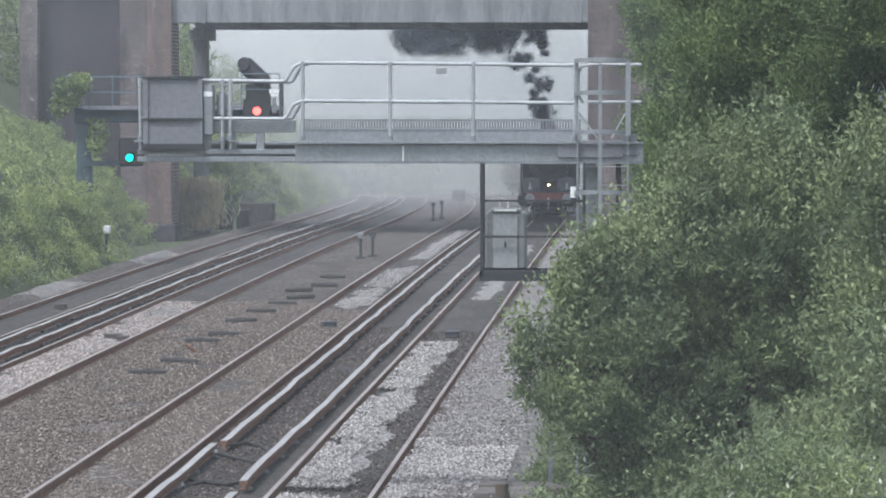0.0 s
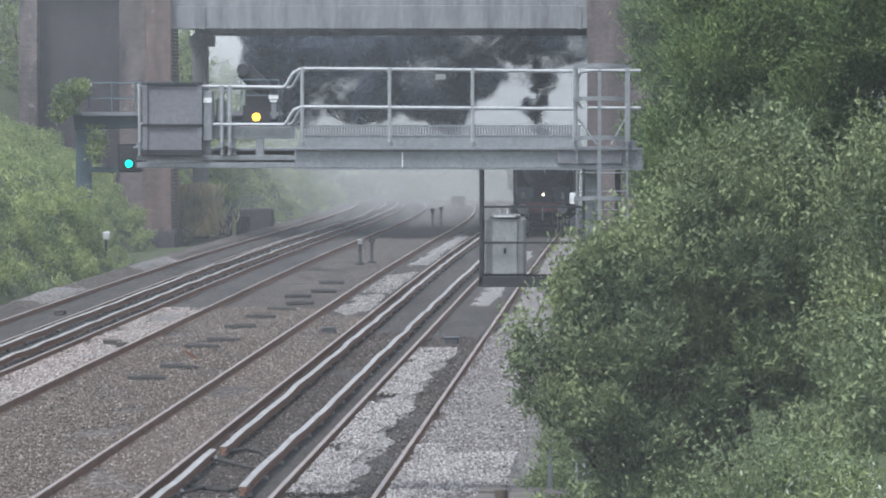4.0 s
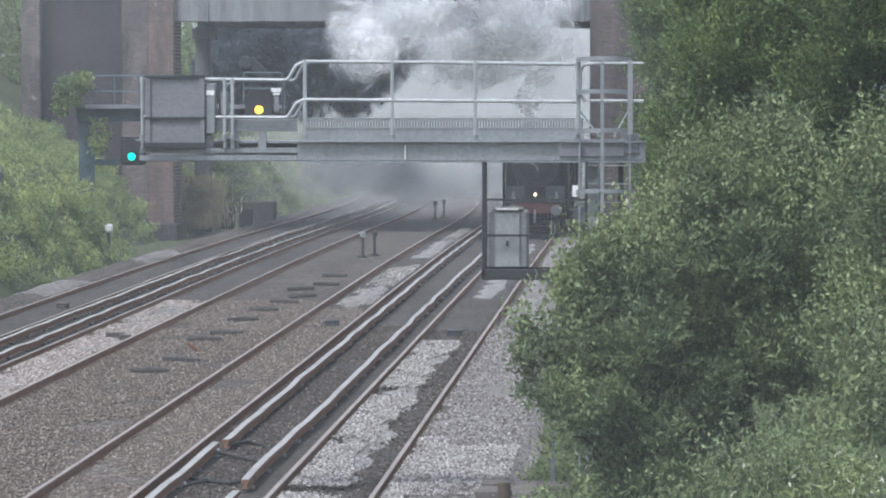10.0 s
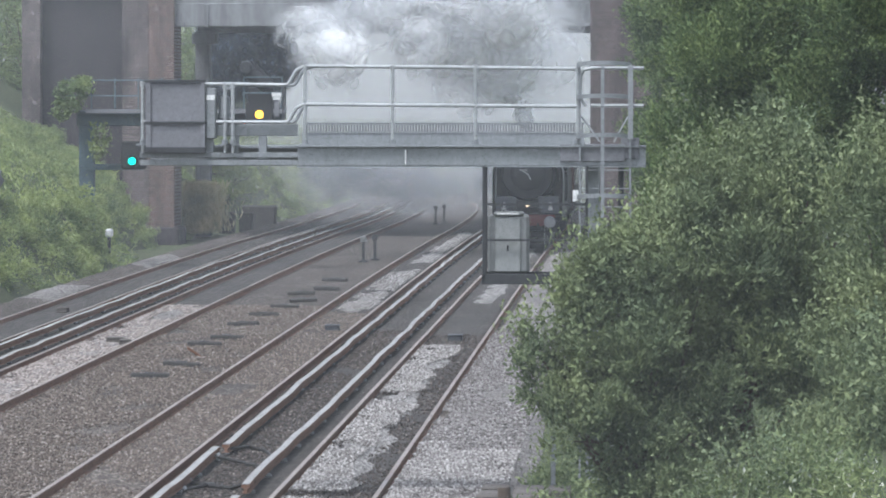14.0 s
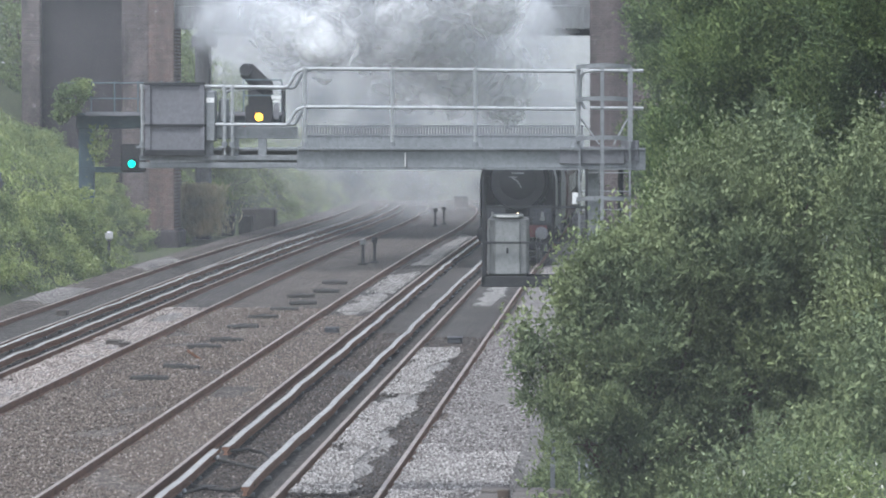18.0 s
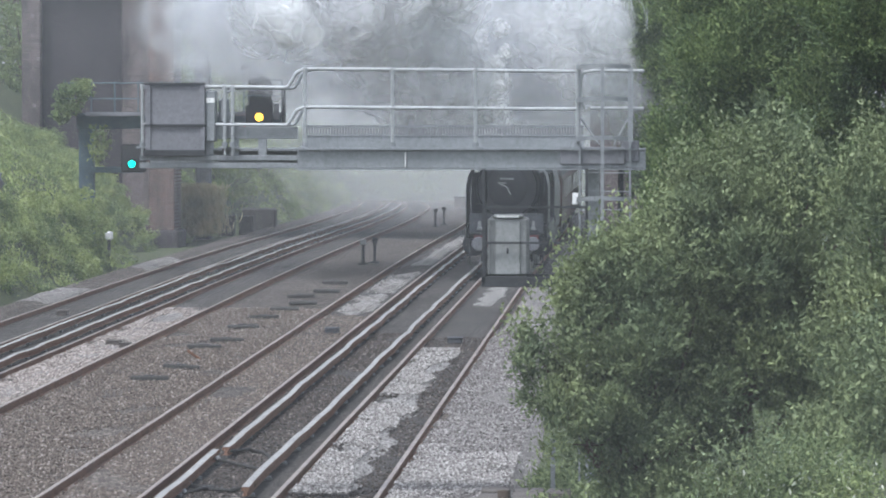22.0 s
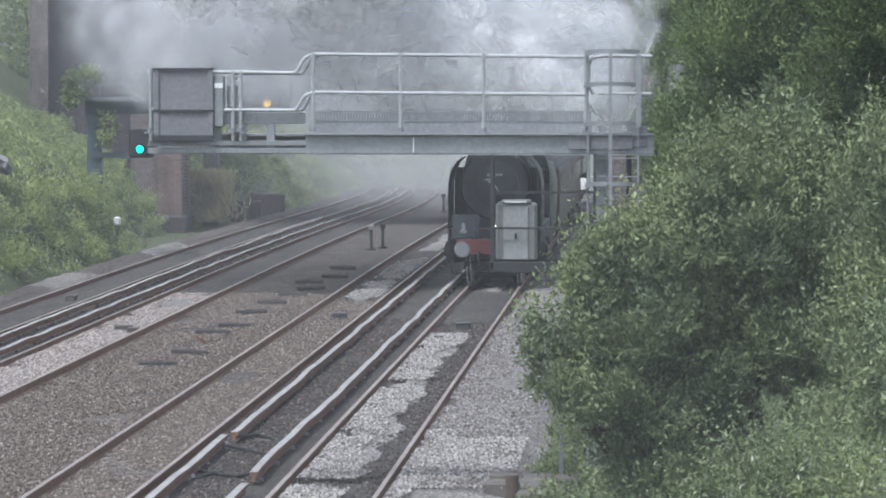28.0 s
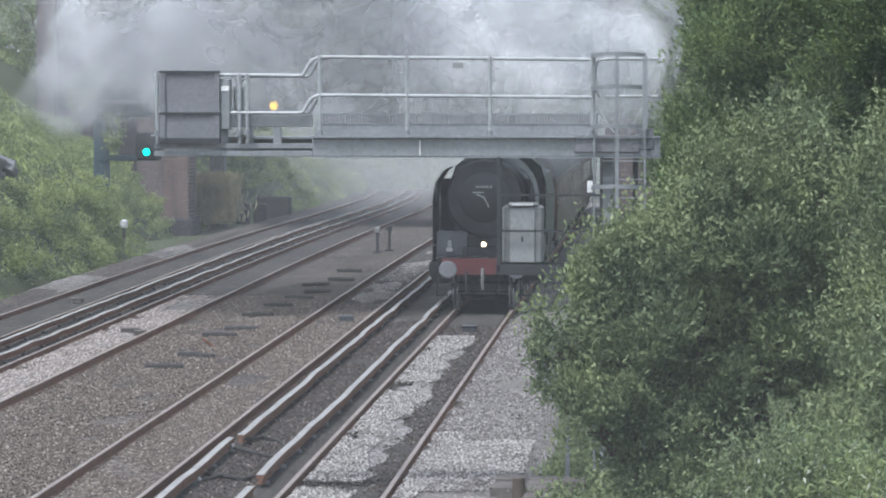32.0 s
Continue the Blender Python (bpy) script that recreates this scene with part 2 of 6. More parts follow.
COACH = worn("umber_coach_paint", (0.055, 0.027, 0.021), (0.04, 0.024, 0.02), 0.4, fine=6, broad=0.8)
CREAM = worn("cream_coach_paint", (0.1, 0.072, 0.055), (0.07, 0.05, 0.04), 0.45, fine=6, broad=0.8)
ROOF = worn("grey_coach_roof", (0.12, 0.12, 0.125), (0.08, 0.08, 0.08), 0.7)
WINDOW = worn("dark_coach_glass", (0.012, 0.014, 0.016), (0.02, 0.02, 0.02), 0.08)
TIMBER = worn("old_dark_timber", (0.07, 0.066, 0.063), (0.045, 0.043, 0.042), 0.9, fine=14, broad=1.2, squash=(0.3, 1, 1))
BARK = worn("bark", (0.1, 0.075, 0.055), (0.06, 0.05, 0.04), 0.95, fine=10, broad=2, bump=0.9, squash=(1, 1, 0.3))
CABLE = worn("black_cable", (0.03, 0.028, 0.027), (0.05, 0.045, 0.04), 0.6)
LEAF_NEAR = foliage("sallow_leaf", [(0.0, (0.13, 0.162, 0.09)), (0.55, (0.195, 0.24, 0.13)), (0.92, (0.26, 0.31, 0.17)), (1.0, (0.32, 0.365, 0.225))])
LEAF_TIP = foliage("young_leaf", [(0.0, (0.17, 0.21, 0.115)), (0.6, (0.24, 0.29, 0.155)), (1.0, (0.36, 0.41, 0.25))])
LEAF_TREE = foliage("tree_leaf", [(0.0, (0.095, 0.135, 0.06)), (0.6, (0.17, 0.235, 0.098)), (1.0, (0.3, 0.37, 0.16))])
LEAF_FAR = foliage("far_leaf", [(0.0, (0.16, 0.205, 0.095)), (0.6, (0.24, 0.305, 0.135)), (1.0, (0.36, 0.42, 0.21))])
GRASS = foliage("bank_grass", [(0.0, (0.22, 0.27, 0.11)), (0.6, (0.33, 0.4, 0.16)), (1.0, (0.46, 0.52, 0.27))])
BRAMBLE = foliage("bramble_leaf", [(0.0, (0.12, 0.155, 0.075)), (0.6, (0.22, 0.275, 0.125)), (0.94, (0.33, 0.385, 0.2)), (1.0, (0.8, 0.8, 0.74))])
DRY = foliage("dry_grass", [(0.0, (0.55, 0.48, 0.33)), (1.0, (0.82, 0.76, 0.58))])
STEAM = smoke("grey_steam", (0.91, 0.913, 0.92), 0.4)
COLUMN = smoke("white_steam", (0.98, 0.98, 0.98), 0.72)
STEAM_THIN = smoke("thin_grey_steam", (0.86, 0.868, 0.885), 0.2)
SOOT = smoke("dark_coal_smoke", (0.11, 0.135, 0.17), 0.95)
# see-through pale films for haze; they lighten whatever lies behind
HAZE = smoke("thin_haze", (0.92, 0.94, 0.97), 0.0065, 0.15)
HAZE_FAR = smoke("distant_haze", (0.95, 0.95, 0.94), 0.042, 0.15)
GREEN_LAMP = lamp_glow("green_aspect", (0.02, 0.85, 0.6), 1.25)
RED_LAMP = lamp_glow("red_aspect", (1.0, 0.08, 0.06), 3.2)
YELLOW_LAMP = lamp_glow("yellow_aspect", (1.0, 0.5, 0.03), 2.7)
HEADLAMP = lamp_glow("electric_headlamp", (1.0, 0.72, 0.42), 4.0)


# ---- building helpers ----
class Geo:
    """Vertices and faces of one mesh."""

    def __init__(self):
        self.v, self.f = [], []

    def add(self, vs, fs):
        k = len(self.v)
        self.v += [tuple(p) for p in vs]
        self.f += [tuple(i + k for i in f) for f in fs]
        return self

    def box(self, x0, x1, y0, y1, z0, z1, b=0.0):
        """A box; b chamfers its edges."""
        if b <= 0:
            vs = [(x, y, z) for z in (z0, z1) for y in (y0, y1) for x in (x0, x1)]
            return self.add(vs, [(0, 2, 3, 1), (4, 5, 7, 6), (0, 1, 5, 4), (2, 6, 7, 3), (0, 4, 6, 2), (1, 3, 7, 5)])
        rings = []
        for z, i in ((z0, b), (z0 + b, 0), (z1 - b, 0), (z1, b)):
            rings.append([(x0 + i + b, y0 + i, z), (x1 - i - b, y0 + i, z), (x1 - i, y0 + i + b, z), (x1 - i, y1 - i - b, z),
                          (x1 - i - b, y1 - i, z), (x0 + i + b, y1 - i, z), (x0 + i, y1 - i - b, z), (x0 + i, y0 + i + b, z)])
        return self.loft(rings)

    def loft(self, rings, close=True, caps=True):
        n = len(rings[0])
        vs = [p for r in rings for p in r]
        fs = []
        for j in range(len(rings) - 1):
            for i in range(n if close else n - 1):
                k = (i + 1) % n
                fs.append((j * n + i, j * n + k, (j + 1) * n + k, (j + 1) * n + i))
        if caps and close:
            fs.append(tuple(range(n - 1, -1, -1)))
            fs.append(tuple(range((len(rings) - 1) * n, len(rings) * n)))
        return self.add(vs, fs)

    def tube(self, pts, r, n=8, caps=True):
        """A round bar along points; r may be a list."""
        pts = [Vector(p) for p in pts]
        rings, up = [], None
        for i, p in enumerate(pts):
            d = (pts[min(i + 1, len(pts) - 1)] - pts[max(i - 1, 0)]).normalized()
            if up is None:
                up = Vector((0, 0, 1)) if abs(d.z) < 0.9 else Vector((1, 0, 0))
            a = d.cross(up).normalized()
            up = a.cross(d).normalized()
            rr = r[i] if isinstance(r, (list, tuple)) else r
            rings.append([p + (a * math.cos(2 * math.pi * k / n) + up * math.sin(2 * math.pi * k / n)) * rr for k in range(n)])
        return self.loft(rings, caps=caps)

    def lathe(self, profile, centre=(0, 0, 0), axis="y", n=24):
        """Turns (along, radius) pairs round an axis."""
        rings = []
        for a, r in profile:
            ring = []
            for k in range(n):
                c, s = r * math.cos(2 * math.pi * k / n), r * math.sin(2 * math.pi * k / n)
                p = {"y": (c, a, s), "z": (c, s, a), "x": (a, c, s)}[axis]
                ring.append(tuple(p[i] + centre[i] for i in range(3)))
            rings.append(ring)
        return self.loft(rings)


def part(name, geo, mat, parent=None, label="", smooth=True):
    me = bpy.data.meshes.new(name)
    me.from_pydata(geo.v, [], geo.f)
    bm = bmesh.new()
    bm.from_mesh(me)
    bmesh.ops.recalc_face_normals(bm, faces=bm.faces)
    bm.to_mesh(me)
    bm.free()
    return link(name, me, mat, parent, label, smooth)


def link(name, me, mat, parent=None, label="", smooth=True):
    if mat:
        me.materials.append(mat)
    if smooth:
        me.polygons.foreach_set("use_smooth", [True] * len(me.polygons))
        me.set_sharp_from_angle(angle=radians(38))
    ob = new(name, me)
    ob.parent = parent
    if label:
        ob["label"] = label
    return ob


def again(ob, parent, m, name=None):
    """Another object on the same mesh."""
    o = new(name or ob.name.split(".")[0], ob.data)
    o.parent, o.matrix_basis = parent, m
    return o


def thing(name, label, category, at=None, group="", kind=""):
    ob = new(name)
    if at is not None:
        ob.matrix_world = at
    return tagged(ob, label, category, group, kind)


# ---- the line of the railway ----
def rise(y):
    """Height of the rail tops along the line: it dips beyond a summit."""
    if y < 130:
        return 0.0
    if y < 480:
        return -4.6e-5 * (y - 130) ** 2
    return -4.6e-5 * 350 ** 2 - 0.0322 * (min(y, 700) - 480)


def bend(y):
    """Sideways shift of the line: it curves away beyond the bridge."""
    if y < 200:
        return 0.0
    if y < 480:
        return -2.67e-4 * (y - 200) ** 2
    return -2.67e-4 * 280 ** 2 - 0.1495 * (y - 480)


RAILS = {1: (-5.385, -3.915), 2: (-8.77, -7.30), 3: (-13.52, -12.05), 4: (-16.62, -15.15)}
LEAN = {1: 0.0, 2: -0.0013, 3: 0.0, 4: 0.0}     # tracks that draw apart a little
CONDUCTORS = {1: -5.83, 2: -6.90, 3: -13.95, 4: -14.72}
FINE = [30 + 1.5 * i for i in range(115)] + [204 + 5 * i for i in range(55)] + [500, 540]
STATIONS = [30 + 6 * i for i in range(29)] + [204 + 5 * i for i in range(55)] + [500, 540, 600]


def along(geo, x, profile, ys=STATIONS, wob=0.0, lean=0.0):
    """Sweeps a closed (x, z) section along the line."""
    rings = []
    for i, y in enumerate(ys):
        w = wob * noise.noise((y * 0.31, x * 5, 0))
        h = wob * 0.7 * noise.noise((y * 0.37, x * 5, 9))
        rings.append([(x + bend(y) + lean * max(0, y - 65) + px + w, y, rise(y) + pz + h) for px, pz in profile])
    return geo.loft(rings)


def bank_left(x):
    """Height of the cutting side over the rails, x metres out from its toe."""
    if x <= 0:
        return -0.3
    return min(-0.3 + 1.5 * x if x < 2 else 2.7 + 0.62 * (x - 2), 7.5)


def toe(y):
    """Where the cutting side starts; it stands back round the bridge."""
    k = min(1, max(0, (y - 150) / 32))
    return -18.3 - 2.8 * k * k * (3 - 2 * k) * min(1, max(0, (228 - y) / 10))


def ground_z(x, y):
    u = x - bend(y)
    base = rise(y)
    if u < toe(y):
        z = base + bank_left(toe(y) - u)
    elif u < -1.9:
        z = base - 0.45
    else:
        k = min(max((75 - y) / 30, 0.25), 1.0)
        z = base - 0.3 + (min((u + 1.9) * 0.62, 2.6) if u < 30 else 2.6) * k
    if y > 500:
        z = min(z, base + 3)
    return z


def build_ground():
    xs = [-900, -400, -150, -80, -55, -45, -38, -33] + [-30 + 0.75 * i for i in range(18)] + [-16, -14, -12, -10, -8, -6, -4, -2.6, -1.9, -1.2, -0.5] + [0.5 + i for i in range(9)] + [12, 18, 30, 60, 150, 400, 900]
    ys = [-60, -20, 10] + [24 + 4 * i for i in range(45)] + [210 + 12 * i for i in range(26)] + [540, 600, 800, 1500, 3000]
    vs = []
    for y in ys:
        for x in xs:
            n = 0.14 * noise.noise((x * 0.5, y * 0.4, 0)) if not -17 < x - bend(y) < -2 else 0
            vs.append((x + bend(min(y, 600)) if abs(x) < 100 else x, y, ground_z(x + bend(y), y) + n if abs(x) < 100 else rise(y) + 4))
    w = len(xs)
    fs = [(j * w + i, j * w + i + 1, (j + 1) * w + i + 1, (j + 1) * w + i) for j in range(len(ys) - 1) for i in range(w - 1)]
    ob = part("ground", Geo().add(vs, fs), EARTH)
    tagged(ob, "green earth of the railway cutting with grassy sides", "ground", kind="structure")
    bed = along(Geo(), 0, [(-18.4, -0.34), (-17.7, -0.15), (-17.0, -0.12), (-15.2, -0.15), (-11.9, -0.17), (-8.9, -0.17), (-7.2, -0.16), (-5.4, -0.14), (-3.3, -0.15),
                           (-2.1, -0.26), (-1.7, -0.5), (-10, -0.7), (-18.4, -0.6)])
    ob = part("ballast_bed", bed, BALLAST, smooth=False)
    tagged(ob, "brownish grey dirty stone ballast under four railway tracks", "ballast", kind="structure")
    for t, (a, b) in RAILS.items():
        strip = along(Geo(), 0, [(a + 0.06, -0.15), (a + 0.2, -0.115), (b - 0.2, -0.115), (b - 0.06, -0.15), (a + 0.7, -0.2)], STATIONS)
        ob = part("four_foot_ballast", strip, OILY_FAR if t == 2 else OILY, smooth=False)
        tagged(ob, "dark oil-stained ballast between the running rails", "ballast", kind="structure")
    for a, b in ((-7.2, -5.5), (-15.0, -13.6)):
        strip = along(Geo(), 0, [(a, -0.15), (a + 0.3, -0.12), (b - 0.3, -0.118), (b, -0.15), (a + 0.5, -0.2)], STATIONS)
        ob = part("six_foot_ballast", strip, OILY, smooth=False)
        tagged(ob, "dark stained ballast between two neighbouring tracks", "ballast", kind="structure")
    strip = along(Geo(), 0, [(-3.72, -0.14), (-3.4, -0.06), (-2.7, -0.07), (-2.1, -0.2), (-1.6, -0.45), (-3, -0.5)], [30 + 3 * i for i in range(75)])
    tagged(part("ballast_shoulder", strip, CESS, smooth=False), "pale gravel shoulder beside the outer track", "ballast", kind="structure")
    strip = along(Geo(), 0, [(-18.6, -0.3), (-17.9, -0.02), (-17.4, -0.06), (-17.1, -0.2), (-18, -0.6)], [100 + 6 * i for i in range(16)] + [200 + 8 * i for i in range(22)])
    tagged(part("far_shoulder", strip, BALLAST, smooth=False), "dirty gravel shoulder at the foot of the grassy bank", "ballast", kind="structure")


def mound(x0, x1, y0, y1, top, seed):
    """A heap of fresh stones with an uneven outline."""
    nx, ny = 12, max(8, int((y1 - y0) * 3))
    vs = []
    for j in range(ny + 1):
        for i in range(nx + 1):
            u, v = i / nx, j / ny
            e = min(u, 1 - u) * (x1 - x0) / 0.42 - 0.1
            g = min(v, 1 - v) * (y1 - y0) / 1.4 - 0.1
            n = 0.85 * noise.noise((u * 3 + seed, v * (y1 - y0) * 0.7, seed))
            h = top * min(1, max(0, e + 0.6 * n)) * min(1, max(0, g + 0.6 * n)) + 0.02 * n - 0.03
            y = y0 + (y1 - y0) * v
            vs.append((x0 + (x1 - x0) * u + bend(y), y, rise(y) - 0.125 + h))
    w = nx + 1
    return Geo().add(vs, [(j * w + i, j * w + i + 1, (j + 1) * w + i + 1, (j + 1) * w + i) for j in range(ny) for i in range(nx)])


def build_mounds():
    spots = [(-5.25, -4.25, 60.5, 64.3, 0.08), (-5.28, -4.2, 65.4, 84.0, 0.1), (-5.2, -4.25, 84.2, 105.5, 0.09), (-5.15, -4.15, 126, 142, 0.09), (-5.2, -4.2, 152, 176, 0.08),
             (-8.6, -7.5, 121, 136, 0.09), (-8.6, -7.5, 138, 152, 0.08), (-8.6, -7.55, 158, 200, 0.09),
             (-3.72, -2.75, 60, 64.5, 0.06), (-3.72, -2.5, 65.5, 73.5, 0.1), (-3.7, -2.6, 74.5, 95, 0.06)]
    for i, (x0, x1, y0, y1, top) in enumerate(spots):
        ob = part("ballast_heap", mound(x0, x1, y0, y1, top, i * 3.7), FRESH)
        tagged(ob, "low heap of fresh pale grey ballast stones", "ballast", "fresh ballast heaps", "structure")
    for i, (x0, x1, y0, y1, top) in enumerate([(-18.3, -17.0, 127, 138, 0.16), (-18.2, -17.0, 153, 166, 0.16), (-13.4, -12.12, 78, 124, 0.07)]):
        ob = part("old_ballast_heap", mound(x0, x1, y0, y1, top, 40 + i * 3.7), CESS)
        tagged(ob, "broad low spread of pale gravel", "ballast", kind="structure")


def rail_section(w=0.035, h=0.0):
    return [(-w, h), (w, h), (w, h - 0.035), (0.01, h - 0.05), (0.01, h - 0.13), (0.065, h - 0.155), (0.065, h - 0.17), (-0.065, h - 0.17), (-0.065, h - 0.155), (-0.01, h - 0.13), (-0.01, h - 0.05), (-w, h - 0.035)]


def build_tracks():
    for t, (a, b) in RAILS.items():
        tr = thing("railway_track", "steel railway track on %s with a side conductor rail" % ("dirty ballast" if t > 1 else "pale and oily ballast"), "railway track", group="railway tracks", kind="structure")
        for x in (a, b):
            rail = part("rail", along(Geo(), x, rail_section(), wob=0.006, lean=LEAN[t]), RUST, tr, "rusty running rail")
            part("rail_head", along(Geo(), x, [(-0.034, 0.003), (0.034, 0.003), (0.036, -0.008), (-0.036, -0.008)], wob=0.006, lean=LEAN[t]), RAILTOP, rail, "worn brownish steel top")
        c = CONDUCTORS[t]
        spans = [(30, 600)]
        if t == 2:
            spans = [(30, 72.0), (72.6, 600)]
        if t == 1:
            spans = [(30, 63.4), (65.2, 600)]
        for k, (y0, y1) in enumerate(spans):
            ys = [y0] + [y for y in FINE if y0 < y < y1] + [y1]
            cx = c + (0.06 if k else 0.0) * (1 if t == 2 else -0.6)
            if t > 1 and k == 0 and len(spans) > 1:
                cx -= 0.02
            cr = part("conductor_rail", along(Geo(), cx, [(-0.06, 0.08), (0.06, 0.08), (0.06, 0.03), (0.025, 0.02), (0.025, -0.04), (0.06, -0.055), (-0.06, -0.055), (-0.025, -0.04), (-0.025, 0.02), (-0.06, 0.03)], ys, wob=0.045, lean=LEAN[t]), RUST, tr, "rusty conductor rail")
            part("conductor_top", along(Geo(), cx, [(-0.055, 0.084), (0.055, 0.084), (0.06, 0.074), (-0.06, 0.074)], ys, wob=0.045, lean=LEAN[t]), BRIGHT, cr, "bright worn conductor top")
        pot = None
        for k in range(52):
            y = 60 + 2.9 * k
            m = pose(c + bend(y), y, rise(y) - 0.12)
            if pot is None:
                pot = part("insulator", Geo().lathe([(0, 0.05), (0.03, 0.065), (0.05, 0.045), (0.06, 0.06)], axis="z", n=10), CASE_PAINT, tr, "grey porcelain pot")
                pot.matrix_basis = m
            else:
                again(pot, tr, m)


# ---- trackside gantry with walkway, box and ladder ----
def build_near_gantry():
    G = thing("signal_gantry", "galvanised steel signal gantry with handrails and a ladder", "gantry", pose(0, 64, 0))
    y = 0.0
    part("main_beam", Geo().box(-5.0, -0.07, y - 0.08, y - 0.04, 4.72, 4.985, 0.01).box(-5.0, -0.07, y - 0.16, y + 0.06, 4.985, 5.005).box(-5.0, -0.07, y - 0.15, y + 0.05, 4.70, 4.72), GALV, G, "heavy grey channel beam")
    part("rear_beam", Geo().box(-7.2, -0.07, y + 0.85, y + 0.9, 4.72, 5.0, 0.01), GALV, G)
    part("beam_end", Geo().box(-1.28, -0.36, y - 0.12, y - 0.09, 4.78, 5.03, 0.01).box(-0.42, -0.16, y - 0.11, y - 0.085, 4.82, 5.12, 0.01), GREY_PANEL, G, "bolted end plates")
    part("lower_chord", Geo().box(-7.25, -5.0, y - 0.06, y, 4.83, 4.905, 0.008).box(-7.25, -5.0, y - 0.08, y + 0.04, 4.72, 4.80, 0.008), GALV, G, "slim chord of the cantilever")
    part("upper_chord", Geo().box(-6.24, -5.0, y - 0.04, y + 0.02, 5.14, 5.31, 0.008), GALV, G)
    part("walkway_floor", Geo().box(-6.3, -0.1, y, y + 0.85, 4.97, 5.0), GALV, G)
    kick = part("kick_plate", Geo().box(-5.0, -0.95, y + 0.84, y + 0.86, 5.0, 5.17).box(-5.0, -0.95, y + 0.83, y + 0.87, 5.17, 5.18), GALV, G, "rear toe board")
    slat = None
    for k in range(100):
        x = -4.98 + 0.0404 * k
        if slat is None:
            slat = part("grating_bar", Geo().box(-0.012, 0.012, 0, 0.03, 5.18, 5.30), GREY_PANEL, kick, smooth=False)
            slat.matrix_basis = pose(x, 0.84, 0)
        else:
            again(slat, kick, pose(x, 0.84, 0))
    part("grating_rail", Geo().box(-5.0, -0.95, y + 0.835, y + 0.875, 5.30, 5.325), GALV, kick)
    for x in (-6.26, -5.9, -5.5):
        part("strut", Geo().box(x - 0.06, x + 0.06, y - 0.03, y + 0.01, 4.80, 5.16, 0.008), GALV, G)
    part("stiffener", Geo().box(-3.475, -3.46, y - 0.12, y - 0.08, 4.74, 4.95), WHITE, G, "pale weld line")

    def bent(x_lo, z_lo, x_hi, z_hi):
        out = []
        for k in range(7):
            u = k / 6
            out.append((x_lo + (x_hi - x_lo) * u, y - 0.1, z_lo + (z_hi - z_lo) * (u * u * (3 - 2 * u))))
        return out
    top = [(-7.22, y - 0.1, 5.89)] + bent(-5.16, 5.865, -4.98, 6.09) + [(-4.9, y - 0.1, 6.13), (-3, y - 0.1, 6.115), (-1.03, y - 0.1, 6.09)]
    mid = [(-7.22, y - 0.1, 5.345)] + bent(-5.16, 5.335, -4.98, 5.555) + [(-4.9, y - 0.1, 5.59), (-3, y - 0.1, 5.575), (-1.03, y - 0.1, 5.56)]
    part("handrail", Geo().tube(top, 0.026), GALV_TUBE, G, "galvanised tube handrail")
    part("handrail", Geo().tube(mid, 0.026), GALV_TUBE, G, "galvanised tube handrail")
    for z_lo, z_hi in ((5.86, 6.1), (5.335, 5.57)):
        pts = [(p[0] + 0.03, y + 0.8, p[2]) for p in bent(-5.16, z_lo, -4.98, z_hi)]
        part("rear_handrail", Geo().tube([(-6.1, y + 0.8, z_lo)] + pts + [(-4.86, y + 0.8, z_hi + 0.02)], 0.024), GALV, G, "galvanised rear handrail")
    part("rail_return", Geo().tube([(-5.98, y + 0.75, 5.84), (-6.08, y + 0.75, 5.8), (-6.12, y + 0.75, 5.7), (-6.12, y + 0.75, 5.5), (-6.08, y + 0.75, 5.4), (-5.98, y + 0.75, 5.36)], 0.022), GALV, G, "rounded rail end")
    for x, z0, z1 in ((-7.2, 4.9, 5.89), (-6.03, 4.9, 5.87), (-5.92, 4.9, 5.87), (-4.89, 5.0, 6.13), (-3.65, 5.0, 6.12), (-2.475, 5.0, 6.115), (-1.03, 5.0, 6.09)):
        post = part("post", Geo().tube([(x, y - 0.1, z0), (x, y - 0.1, z1)], 0.026), GALV_TUBE, G)
        part("post_foot", Geo().box(x - 0.09, x + 0.09, y - 0.15, y - 0.05, 5.005, 5.03).tube([(x, y - 0.1, 5.03), (x, y - 0.1, 5.09)], 0.045), GALV, post)
        part("clamp", Geo().tube([(x, y - 0.1, z1 - 0.05), (x, y - 0.1, z1 + 0.025)], 0.036), GALV_TUBE, post)
    for zz in (6.09, 5.56):
        pts = [(-0.1, y - 0.1, zz + 0.01), (-0.85, y - 0.1, zz + 0.012)]
        part("handrail", Geo().tube(pts, 0.024), GALV_TUBE, G)
    hoop_pts = [(-0.95 + 0.03, y - 0.12, 5.56), (-0.99, y - 0.12, 5.68), (-0.99, y - 0.12, 5.98), (-0.94, y - 0.12, 6.08), (-0.8, y - 0.12, 6.10)]
    part("handrail_return", Geo().tube(hoop_pts, 0.024), GALV_TUBE, G, "rounded handrail end")
    part("sign_plate", Geo().box(-3.0, -2.85, y - 0.14, y - 0.13, 5.97, 6.05, 0.003), CASE_PAINT, G, "small blank grey plate")
    # signal seen from the back
    S = part("signal_back", Geo().box(-7.13, -6.33, y - 0.16, y + 0.2, 4.92, 5.90, 0.02), GREY_PANEL, G, "grey steel back of a signal box")
    for x in (-7.15, -6.38):
        part("panel_edge", Geo().box(x, x + 0.07, y - 0.19, y - 0.15, 4.92, 5.92), GREY_PANEL, S)
